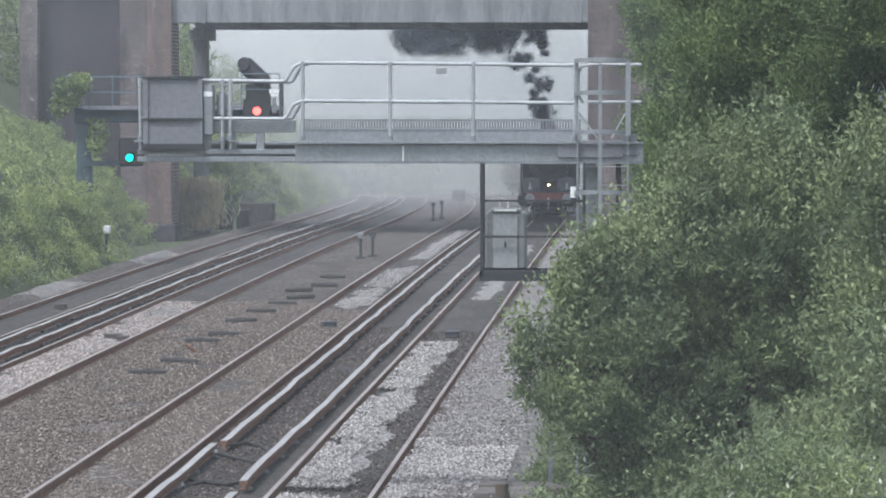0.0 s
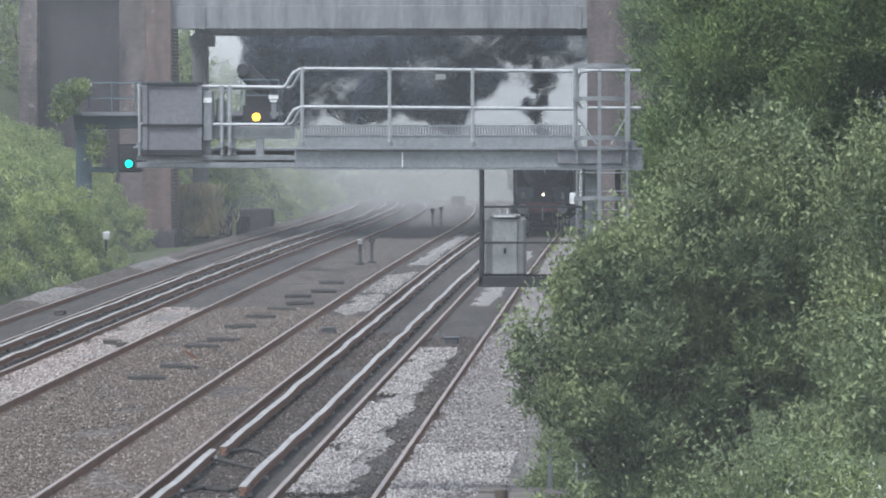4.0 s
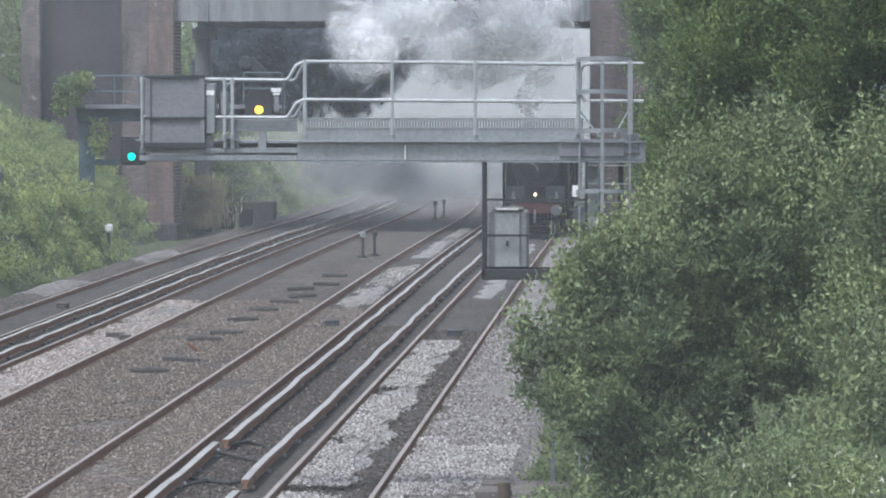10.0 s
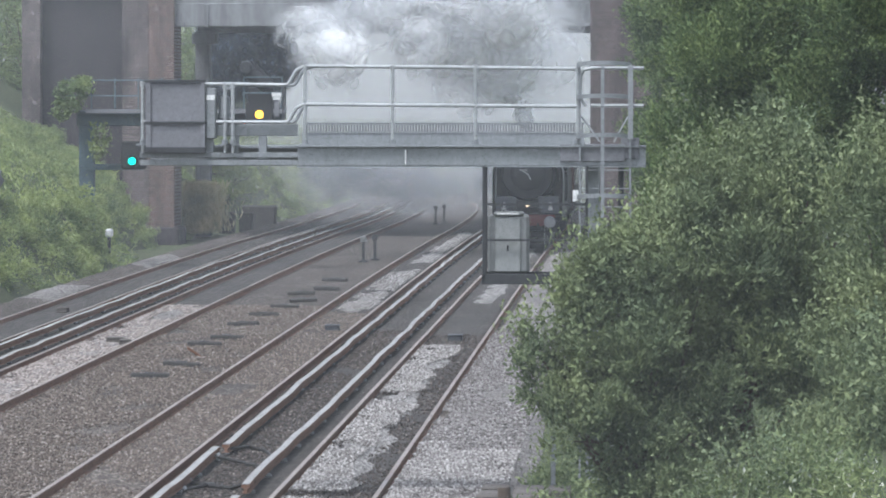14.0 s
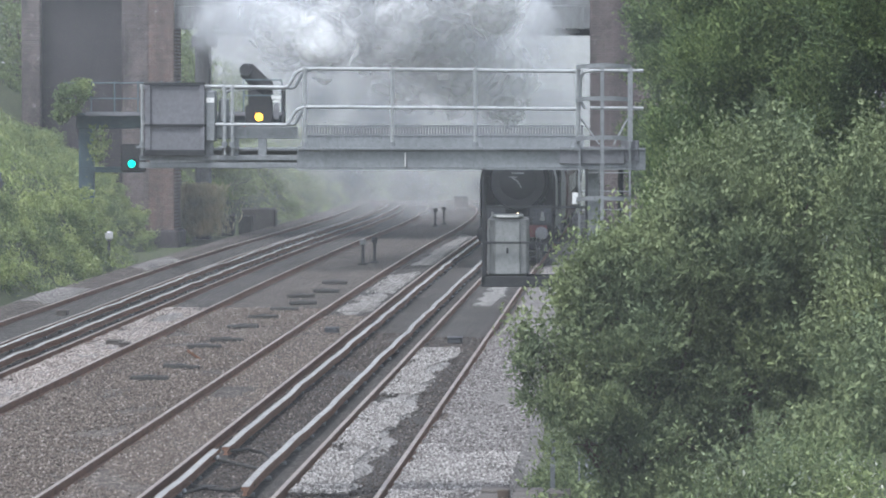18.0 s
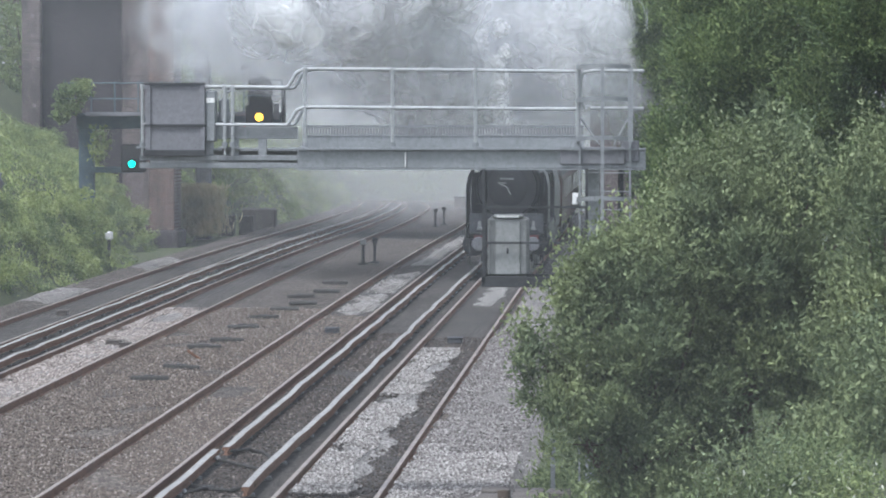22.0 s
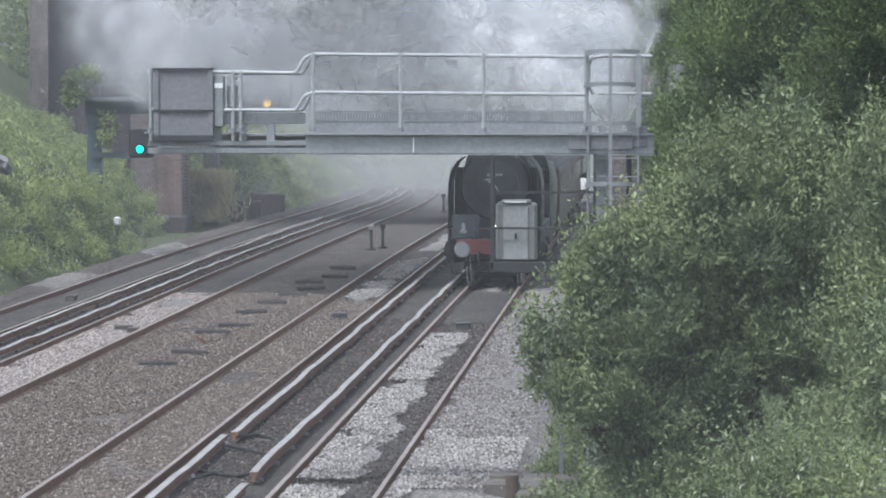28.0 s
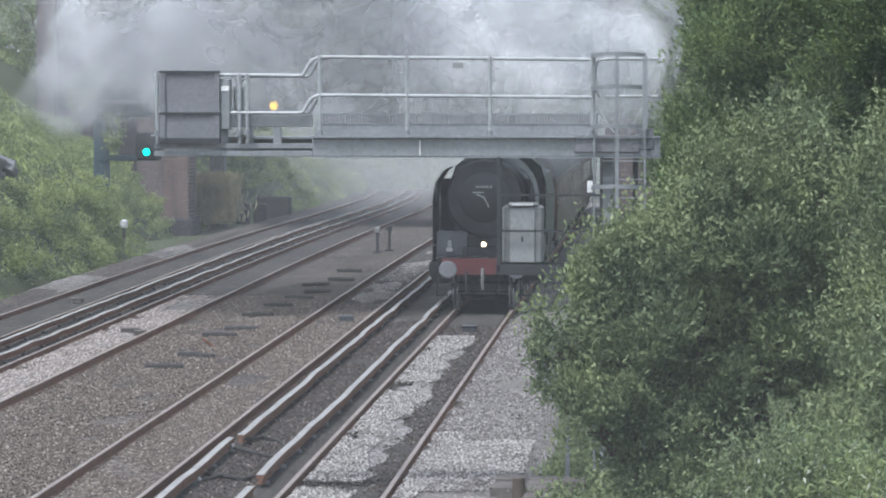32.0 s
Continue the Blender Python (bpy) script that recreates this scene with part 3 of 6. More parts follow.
    for z, h in ((5.31, 0.035), (5.9, 0.035), (4.9, 0.08)):
        part("panel_band", Geo().box(-7.17, -6.29, y - 0.2, y - 0.152, z, z + h), DARK_STEEL, S, "dark horizontal band")
    part("side_unit", Geo().box(-6.3, -6.16, y - 0.14, y + 0.1, 5.1, 5.82, 0.015), GALV, G, "narrow grey equipment box")
    part("side_unit", Geo().box(-6.12, -5.98, y - 0.05, y + 0.1, 5.35, 5.72, 0.04), GALV, G)
    part("label_plate", Geo().box(-6.29, -6.17, y - 0.15, y - 0.142, 5.65, 5.72), WHITE, G, "white plate with unreadable lettering")
    # column
    C = part("column", Geo().box(-0.92, -0.72, y + 0.15, y + 0.4, -0.3, 4.72, 0.015), GALV, G, "square steel column")
    part("column", Geo().box(-0.46, -0.38, y + 0.15, y + 0.3, 0, 4.72, 0.01), DARK_STEEL, G)
    part("base_plate", Geo().box(-1.1, -0.5, y - 0.05, y + 0.6, -0.32, -0.24, 0.01), GALV, C)
    for x in (-1.0, -0.29):
        part("ladder_stile", Geo().box(x - 0.014, x + 0.014, y - 0.18, y - 0.12, 0.3, 6.15), GALV, G)
    part("ladder_strap", Geo().box(-0.70, -0.65, y - 0.62, y - 0.61, 2.4, 6.14), GALV, G, "vertical cage strap")
    part("ladder_strap", Geo().box(-0.32, -0.25, y - 0.5, y - 0.49, 5.1, 6.14), GALV, G)
    rung = None
    for k in range(18):
        z = 0.5 + 0.26 * k
        if z > 4.7:
            break
        if rung is None:
            rung = part("rung", Geo().tube([(-1.0, y - 0.15, 0), (-0.29, y - 0.15, 0)], 0.008, 6), GALV, G)
            rung.matrix_basis = pose(0, 0, z)
        else:
            again(rung, G, pose(0, 0, z))
    for z in (6.14, 5.68, 5.13, 4.28, 3.5, 2.6):
        pts = [(-0.66 - 0.38 * math.cos(a), y - 0.15 - 0.46 * math.sin(a), z + 0.03 * math.sin(a)) for a in [math.pi * k / 12 for k in range(13)]]
        g = Geo()
        rings = []
        for p in pts:
            q = Vector((p[0] + 0.66, p[1] - y + 0.15, 0)).normalized() * 0.008
            rings.append([(p[0] - q.x, p[1] - q.y, p[2] - 0.03), (p[0] + q.x, p[1] + q.y, p[2] - 0.03), (p[0] + q.x, p[1] + q.y, p[2] + 0.03), (p[0] - q.x, p[1] - q.y, p[2] + 0.03)])
        part("safety_hoop", g.loft(rings), GALV, G, "flat steel safety hoop")
    for x0, x1 in ((-0.98, -0.72), (-0.32, -0.52)):
        part("brace", Geo().tube([(x0, y - 0.1, 5.42), (x1, y - 0.1, 5.06)], 0.014, 6), GALV_TUBE, G)
    part("warning_plate", Geo().box(-1.10, -1.02, y - 0.2, y - 0.19, 4.22, 4.38).box(-1.0, -0.99, y - 0.2, y - 0.19, 4.22, 4.25), WHITE, G, "small white plate on the ladder")
    # hung platform
    P = part("hung_platform", Geo().box(-2.38, -0.72, y - 0.3, y + 0.5, 3.06, 3.10).box(-2.38, -0.72, y - 0.32, y - 0.28, 3.05, 3.20, 0.01).box(-2.38, -0.72, y + 0.48, y + 0.52, 3.05, 3.20), DARK_STEEL, G, "dark steel platform hung below the beam")
    for x in (-2.35, -0.90):
        for dy in (-0.3, 0.5):
            part("hanger", Geo().box(x - 0.02, x + 0.02, y + dy - 0.02, y + dy + 0.02, 3.1, 4.72), DARK_STEEL, P)
    for z in (4.18, 3.675):
        part("guard_bar", Geo().box(-2.35, -0.9, y - 0.315, y - 0.285, z - 0.016, z + 0.016), DARK_STEEL, P)
    B = thing("equipment_case", "pale grey steel equipment case on the hung platform", "equipment case", pose(0, 64, 0))
    part("case_body", Geo().box(-2.30, -1.72, y - 0.18, y + 0.25, 3.2, 4.03, 0.035), CASE_TRIM, B)
    D = part("case_door", Geo().box(-2.19, -1.835, y - 0.21, y - 0.17, 3.22, 3.98, 0.012), CASE_PAINT, B, "pale grey locked door")
    part("case_lid", Geo().box(-2.22, -1.80, y - 0.2, y + 0.2, 4.02, 4.07, 0.015), CASE_TRIM, B)
    part("lid_label", Geo().box(-2.17, -1.86, y - 0.215, y - 0.2, 4.03, 4.058), WHITE, B, "white strip")
    part("lock", Geo().box(-2.03, -2.0, y - 0.225, y - 0.205, 3.52, 3.60).box(-2.025, -2.005, y - 0.235, y - 0.22, 3.55, 3.57), DARK_STEEL, D, "dark door lock")


# ---- farther gantry with signals that face the camera ----
VANES = []


def build_far_gantry():
    G = thing("cantilever_gantry", "blue-grey steel cantilever gantry on the grassy bank", "gantry", pose(0, 154, -0.03))
    part("column", Geo().box(-19.55, -19.05, 0, 0.5, 0.5, 5.2, 0.02), TEAL, G, "square column")
    part("beam", Geo().box(-19.6, -12.6, -0.2, 0.4, 4.72, 5.18, 0.02), TEAL, G, "box beam")
    part("walkway", Geo().box(-19.9, -12.4, -0.9, 0.0, 5.2, 5.25), TEAL, G)
    part("walkway_edge", Geo().box(-19.2, -12.4, -0.94, -0.9, 5.16, 5.3), GREY_PANEL, G)
    for z in (5.75, 6.28):
        part("handrail", Geo().tube([(-19.9, -0.9, z), (-16.0, -0.9, z)], 0.024, 6), TEAL, G)
        part("handrail", Geo().tube([(-13.8, -0.9, z + 0.1), (-12.5, -0.9, z + 0.1)], 0.024, 6), TEAL, G)
    for x in (-19.9, -19.0, -18.2, -17.4, -16.6, -16.0, -13.8, -12.5):
        part("post", Geo().tube([(x, -0.9, 5.3), (x, -0.9, 6.35)], 0.024, 6), TEAL, G)
    part("hanging_frame", Geo().box(-19.3, -17.35, -0.15, 0.05, 3.22, 3.42, 0.01).box(-17.42, -17.32, -0.12, 0.05, 3.4, 5.0), TEAL, G, "hanging frame")

    def head(x, z0, z1, lamp_z, mat, lamp):
        H = part("signal_head", Geo().box(x - 0.42, x + 0.42, -0.55, -0.2, z0, z1, 0.05), BLACK_HOOD, G, "black signal head with a lit lens")
        part("hood", Geo().lathe([(-0.95, 0.22), (-0.55, 0.22), (-0.55, 0.19), (-0.95, 0.205)], (x, 0, lamp_z), n=16), BLACK_HOOD, H)
        if mat:
            part("lens", Geo().lathe([(-0.99, 0.05), (-0.98, 0.12), (-0.9, 0.145), (-0.56, 0.145)], (x, 0, lamp_z), n=20), mat, H, lamp)
        return H
    head(-17.62, 3.25, 4.2, 3.53, GREEN_LAMP, "glowing green lens")
    # searchlight signal: a vane swings a red or a yellow roundel behind the one opening
    head(-13.27, 4.85, 6.05, 5.12, None, "")
    g = Geo()
    n = 24
    rim = [(0.14 * math.cos(2 * math.pi * k / n), 0.14 * math.sin(2 * math.pi * k / n)) for k in range(n)]
    out = [(max(-0.46, min(0.46, 7.5 * a)), max(-0.72, min(0.4, 7.5 * b))) for a, b in rim]
    vs = [(-13.27 + a, yy, 5.12 + b) for yy in (-1.04, -1.01) for ring in (rim, out) for a, b in ring]
    fs = []
    for k in range(n):
        q = (k + 1) % n
        fs += [(k, q, n + q, n + k), (2 * n + k, 3 * n + k, 3 * n + q, 2 * n + q), (k, 2 * n + k, 2 * n + q, q), (n + k, n + q, 3 * n + q, 3 * n + k)]
    part("front_plate", g.add(vs, fs), BLACK_HOOD, G, "black plate with one round opening")
    vane = part("colour_vane", Geo().box(-0.03, 0.03, -0.015, 0.015, -0.02, 0.12).box(0.1, 0.14, -0.015, 0.015, -0.03, 0.03), BLACK_HOOD, G, "vane that swings the coloured roundels")
    part("red_roundel", Geo().lathe([(-0.03, 0.05), (-0.025, 0.14), (0.0, 0.19), (0.015, 0.19)], (0, 0, 0.31), n=20), RED_LAMP, vane, "glowing red glass")
    part("yellow_roundel", Geo().lathe([(-0.03, 0.05), (-0.025, 0.14), (0.0, 0.19), (0.015, 0.19)], (0.31, 0, 0), n=20), YELLOW_LAMP, vane, "glowing yellow glass")
    VANES.append(vane)
    part("route_indicator", Geo().tube([(-13.0, -0.4, 6.05), (-13.2, -0.4, 6.2), (-13.75, -0.4, 6.72)], [0.28, 0.3, 0.3], 12), BLACK_HOOD, G, "slanting black route indicator arm")
    part("route_lamp", Geo().lathe([(-0.78, 0.2), (-0.4, 0.24)], (-13.75, 0, 6.72), n=14), DARK_STEEL, G)
    part("signal_plate", Geo().box(-12.85, -12.52, -0.98, -0.95, 5.72, 5.86).box(-12.8, -12.57, -0.98, -0.95, 5.62, 5.7), WHITE, G, "white plate with plain grey bars")
    part("plate_strip", Geo().box(-12.76, -12.6, -0.98, -0.95, 5.05, 5.58), GREY_PANEL, G, "narrow vertical plate")
    part("cage", Geo().box(-12.5, -12.44, -0.95, 0.0, 4.95, 6.1).box(-14.1, -12.4, -0.95, -0.1, 4.88, 4.94), DARK_STEEL, G)


# ---- road bridge over the cutting ----
def build_bridge():
    B = thing("road_bridge", "old brick and stained concrete road bridge over the tracks", "bridge", pose(0, 192, rise(192)))
    z0 = 8.85
    part("girder", Geo().box(-21.0, -2.2, 0, 0.6, z0, z0 + 1.0, 0.03).box(-21.0, -2.2, 0.12, 0.6, z0 + 1.0, z0 + 1.9, 0.02), CONCRETE, B, "stained grey concrete edge girder")
    part("deck", Geo().box(-21, -2.4, 0.3, 13.5, z0 + 0.35, z0 + 1.2), CONCRETE, B)
    part("girder", Geo().box(-20.6, -2.2, 13.2, 13.8, z0 - 0.1, z0 + 1.4, 0.03), CONCRETE, B, "stained grey concrete edge girder")
    part("parapet", Geo().box(-30, 8, -0.05, 0.4, z0 + 1.9, z0 + 3.2, 0.04), BRICK_GREY, B, "brick parapet")
    part("parapet", Geo().box(-30, 8, 13.4, 13.8, z0 + 1.4, z0 + 3.0, 0.04), BRICK_GREY, B, "brick parapet")
    for k in range(7):
        x = -19 + 2.6 * k
        part("soffit_beam", Geo().box(x - 0.25, x + 0.25, 0.6, 13.2, z0 + 0.02, z0 + 0.4), CONCRETE, B)
    for x in (-18.9, -2.9):
        part("bearing_block", Geo().box(x - 0.1, x + 0.1, -0.06, 0.5, z0 - 0.02, z0 + 0.95, 0.02), CONCRETE, B)
    part("pier", Geo().box(-2.57, 0.6, -0.1, 13.6, -0.5, z0 + 1.9, 0.03), BRICK_GREY, B, "sooty brick pier")
    part("pier", Geo().box(-21.35, -20.25, -0.3, 2.6, -0.5, z0 + 1.9, 0.03), BRICK_RED, B, "patched red brick pilaster")
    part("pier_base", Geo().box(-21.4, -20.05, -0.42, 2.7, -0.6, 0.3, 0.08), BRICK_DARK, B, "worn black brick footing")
    part("pier", Geo().box(-22.5, -21.35, -0.1, 2.6, -0.5, z0 + 1.9, 0.03), BRICK_GREY, B, "sooty brick pilaster")
    part("abutment", Geo().box(-26.0, -22.5, 0.5, 13.6, -0.5, z0 + 1.9), BRICK_DARK, B, "near-black brick abutment")
    part("pier", Geo().box(-26.8, -26.0, -0.1, 2.6, 1, z0 + 1.9, 0.03), BRICK_GREY, B, "sooty brick pilaster")
    part("column", Geo().box(-20.65, -20.0, 12.6, 13.6, -0.5, z0, 0.03), CONCRETE, B, "grey concrete column")
    part("cross_head", Geo().box(-20.8, -19.7, 12.5, 13.7, z0 - 0.6, z0 - 0.1, 0.03), CONCRETE, B)


# ---- train ----
def build_loco():
    L = thing("steam_locomotive", "black steam locomotive with red buffer beam and lit headlamp", "locomotive")
    # origin on the rail under the buffer beam; it faces -y
    part("buffer_beam", Geo().box(-1.05, 1.05, 0, 0.06, 0.9, 1.33, 0.015), BEAM_RED, L, "red buffer beam")
    for s in (-1, 1):
        b = part("buffer", Geo().lathe([(-0.50, 0.0), (-0.50, 0.2), (-0.46, 0.23), (-0.43, 0.22), (-0.42, 0.08), (-0.2, 0.08), (-0.2, 0.13), (0, 0.16)], (s * 0.87, 0, 1.06), n=20), GREY_PANEL, L, "round dull steel buffer")
        part("steps", Geo().box(s * 1.05 - 0.15, s * 1.05 + 0.15, 0.3, 0.45, 0.35, 0.4).box(s * 1.18 - 0.02, s * 1.18 + 0.02, 0.3, 0.6, 0.35, 1.2), LOCO_BLACK, L)
        part("cylinder", Geo().lathe([(1.7, 0.34), (1.72, 0.38), (2.7, 0.38), (2.72, 0.34)], (s * 1.1, 0, 0.98), n=18), LOCO_BLACK, L, "outside cylinder")
        part("cylinder_cover", Geo().box(s * 1.1 - 0.22, s * 1.1 + 0.22, 1.6, 2.8, 1.2, 1.62, 0.05), LOCO_BLACK, L)
        d = []
        for z, x in ((1.66, 1.31), (2.3, 1.32), (2.9, 1.31), (3.25, 1.24), (3.5, 1.08), (3.62, 0.94)):
            d.append((s * x, z))
        g = Geo()
        rings = []
        for x, z in d:
            rings.append([(x - s * 0.015, 0.75 + 0.05 * (z - 1.6), z), (x + s * 0.015, 0.75 + 0.05 * (z - 1.6), z), (x + s * 0.015, 4.0, z), (x - s * 0.015, 4.0, z)])
        dd = part("smoke_deflector", g.loft(rings), LOCO_GREEN, L, "tall curved smoke deflector plate")
        part("deflector_edge", Geo().tube([(x, 0.75 + 0.05 * (z - 1.6), z) for x, z in d], 0.018, 6), LOCO_BLACK, dd)
        part("deflector_rail", Geo().tube([(s * 1.22, 0.8, 2.6), (s * 1.22, 0.8, 3.3), (s * 1.08, 0.82, 3.5)], 0.013, 6), LOCO_GREY, dd, "bright handrail")
        part("front_plate", Geo().box(min(s * 0.42, s * 1.2), max(s * 0.42, s * 1.2), 0.45, 0.5, 1.36, 2.02, 0.02), LOCO_GREY, L, "dusty grey front plate")
        part("lamp_bracket", Geo().box(s * 0.87 - 0.05, s * 0.87 + 0.05, 0.38, 0.44, 1.5, 1.78, 0.01).box(s * 0.87 - 0.09, s * 0.87 + 0.09, 0.36, 0.44, 1.48, 1.58, 0.02), CASE_PAINT, L, "white disc and lamp bracket")
        part("running_plate", Geo().box(min(s * 0.55, s * 1.34), max(s * 0.55, s * 1.34), 0.5, 11.5, 1.6, 1.65, 0.01), LOCO_BLACK, L)
        part("frame", Geo().box(s * 0.5 - 0.03, s * 0.5 + 0.03, 0.06, 11.0, 0.75, 1.6), LOCO_BLACK, L)
        part("vacuum_pipe", Geo().tube([(s * 0.42, -0.1, 1.0), (s * 0.42, -0.18, 0.8), (s * 0.4, -0.05, 0.45), (s * 0.38, 0.1, 0.4)], 0.035, 8), LOCO_BLACK, L)
        part("guard_iron", Geo().box(s * 0.72 - 0.03, s * 0.72 + 0.03, 0.25, 0.35, 0.12, 0.9), LOCO_BLACK, L)
    part("front_platform", Geo().box(-1.2, 1.2, 0.06, 1.3, 1.30, 1.36, 0.01), LOCO_BLACK, L)
    part("coupling", Geo().tube([(0, -0.02, 1.05), (0, -0.25, 1.05), (0, -0.3, 0.8), (0, -0.2, 0.55)], 0.04, 8), STEEL, L)
    part("smokebox", Geo().lathe([(1.15, 0.84), (1.15, 0.95), (1.3, 1.0), (3.2, 1.0)], (0, 0, 2.84), n=40), LOCO_BLACK, L, "round black smokebox")
    door = part("smokebox_door", Geo().lathe([(0.98, 0.0), (0.99, 0.25), (1.04, 0.52), (1.12, 0.70), (1.16, 0.74), (1.16, 0.0)], (0, 0, 2.86), n=40), LOCO_BLACK, L, "domed smokebox door")
    part("door_ring", Geo().lathe([(1.1, 0.72), (1.1, 0.76), (1.16, 0.76)], (0, 0, 2.86), n=40), LOCO_BLACK, door)
    part("door_handle", Geo().tube([(0, 0.9, 2.86), (0.12, 0.9, 2.62)], 0.02, 6).tube([(0, 0.92, 2.86), (-0.2, 0.92, 2.95)], 0.02, 6), STEEL, door)
    part("number_bars", Geo().box(-0.26, 0.26, 0.93, 0.95, 3.09, 3.18, 0.01), LOCO_BLACK, door, "black plate")
    for k in range(5):
        part("number_bar", Geo().box(-0.22 + 0.09 * k, -0.15 + 0.09 * k, 0.92, 0.93, 3.105, 3.165), CASE_PAINT, door, "plain pale bar")
    part("hinge_strap", Geo().box(-0.3, -0.02, 0.93, 0.96, 2.98, 3.01), STEEL, door, "bright strap")
    part("boiler", Geo().lathe([(3.2, 0.98), (3.3, 1.05), (7.5, 1.06), (10.5, 1.06)], (0, 0, 2.84), n=36), LOCO_GREEN, L, "dark green boiler")
    part("firebox", Geo().box(-1.0, 1.0, 8.0, 10.6, 1.7, 3.6, 0.3), LOCO_GREEN, L)
    part("chimney", Geo().lathe([(3.75, 0.42), (3.85, 0.33), (3.98, 0.32), (4.02, 0.36), (4.0, 0.26), (3.8, 0.25)], (0, 2.2, 0), "z", 24), LOCO_BLACK, L, "short wide chimney")
    part("dome", Geo().lathe([(3.75, 0.38), (3.95, 0.3), (3.99, 0.0)], (0, 5.5, 0), "z", 20), LOCO_GREEN, L)
    cabin = [(-1.33, 1.65), (1.33, 1.65), (1.34, 3.0), (1.2, 3.5), (0.8, 3.82), (0, 3.93), (-0.8, 3.82), (-1.2, 3.5), (-1.34, 3.0)]
    cab = part("cab", Geo().loft([[(x, 10.6, z) for x, z in cabin], [(x, 13.0, z) for x, z in cabin]]), LOCO_GREEN, L, "cab")
    for s in (-1, 1):
        part("cab_window", Geo().box(s * 1.17 - 0.12, s * 1.17 + 0.12, 10.57, 10.6, 2.7, 3.2), WINDOW, cab)
    lamp = part("headlamp", Geo().lathe([(-0.12, 0.09), (-0.12, 0.12), (0.1, 0.12), (0.1, 0.0)], (0.02, 0.2, 1.69), n=16).box(-0.06, 0.1, 0.15, 0.25, 1.36, 1.6), LOCO_BLACK, L, "headlamp")
    part("headlamp_lens", Geo().lathe([(-0.16, 0.02), (-0.15, 0.05), (-0.11, 0.065)], (0.02, 0.2, 1.69), n=16), HEADLAMP, lamp, "glowing headlamp lens")
    bogie = part("bogie", Geo().box(-0.85, 0.85, 0.4, 3.3, 0.45, 0.7, 0.03), LOCO_BLACK, L)
    # dark block added so that no light shows between the wheels
    part("under_block", Geo().box(-0.62, 0.62, 1.5, 10.5, 0.2, 0.85, 0.03), LOCO_BLACK, L)
    part("inside_cylinder", Geo().box(-0.48, 0.48, 0.7, 2.2, 0.85, 1.3, 0.05), LOCO_BLACK, L)
    for s in (-1, 1):
        # black plate added to keep the gap behind the deflector dark
        part("gap_plate", Geo().box(min(s * 0.9, s * 1.28), max(s * 0.9, s * 1.28), 3.9, 3.95, 1.65, 3.3, 0.01), LOCO_BLACK, L)
        part("valance", Geo().box(s * 1.3 - 0.02, s * 1.3 + 0.02, 0.6, 11.4, 1.2, 1.62, 0.01), LOCO_GREEN, L)
    part("stretcher", Geo().box(-0.5, 0.5, 0.9, 1.4, 0.8, 1.6), LOCO_BLACK, L)
    part("saddle", Geo().box(-0.55, 0.55, 1.4, 3.0, 1.5, 2.3, 0.05), LOCO_BLACK, L)
    wheels = []

    def wheelset(name, yy, r, spokes):
        g = Geo()
        for s in (-1, 1):
            x0 = s * 0.735
            rings = []
            for rr, xo in ((r * 0.86, 0.05), (r, 0.05), (r, -0.06), (r + 0.03, -0.065), (r + 0.03, -0.09), (r * 0.86, -0.09)):
                rings.append((x0 + s * xo, rr))
            g.lathe(rings, (0, 0, 0), "x", 28)
            g.lathe([(x0 - 0.08, 0.16), (x0 + 0.08, 0.16)], (0, 0, 0), "x", 12)
            for k in range(spokes):
                a = 2 * math.pi * k / spokes
                g.tube([(x0, 0.12 * math.cos(a), 0.12 * math.sin(a)), (x0, r * 0.9 * math.cos(a), r * 0.9 * math.sin(a))], 0.035, 5)
        g.tube([(-0.75, 0, 0), (0.75, 0, 0)], 0.09, 10)
        ob = part(name, g, STEEL if r < 0.6 else LOCO_BLACK, L, "spoked steel wheelset" if r < 0.6 else "large driving wheelset")
        ob.matrix_basis = pose(0, yy, r)
        wheels.append((ob, yy, r))
    wheelset("bogie_wheelset", 0.85, 0.46, 10)
    wheelset("bogie_wheelset", 2.75, 0.46, 10)
    for yy in (4.4, 6.7, 9.0):
        wheelset("driving_wheelset", yy, 0.94, 12)
    wheelset("trailing_wheelset", 11.6, 0.55, 10)
    return L, wheels


def build_tender():
    T = thing("tender", "dark green coal tender coupled behind the locomotive", "tender")
    sec = [(-1.3, 1.2), (1.3, 1.2), (1.34, 2.6), (1.2, 3.2), (0.9, 3.3), (-0.9, 3.3), (-1.2, 3.2), (-1.34, 2.6)]
    part("tank", Geo().loft([[(x, 0, z) for x, z in sec], [(x, 7.2, z) for x, z in sec]]), LOCO_GREEN, T)
    part("underframe", Geo().box(-1.2, 1.2, 0, 7.2, 0.9, 1.2, 0.02), LOCO_BLACK, T)
    g = Geo()
    for k in range(60):
        x, yy, r = random.uniform(-0.8, 0.8), random.uniform(0.5, 4.5), random.uniform(0.12, 0.25)
        g.box(x - r, x + r, yy - r, yy + r, 3.25, 3.3 + r * 1.4, 0.05)
    part("coal", g, DARK_STEEL, T, "heap of black coal")
    for yy in (1.2, 3.6, 6.0):
        part("wheelset", Geo().lathe([(-0.78, 0.54), (-0.66, 0.56), (-0.66, 0.1), (0.66, 0.1), (0.66, 0.56), (0.78, 0.54)], (0, yy, 0.55), "x", 24), LOCO_BLACK, T)
    return T


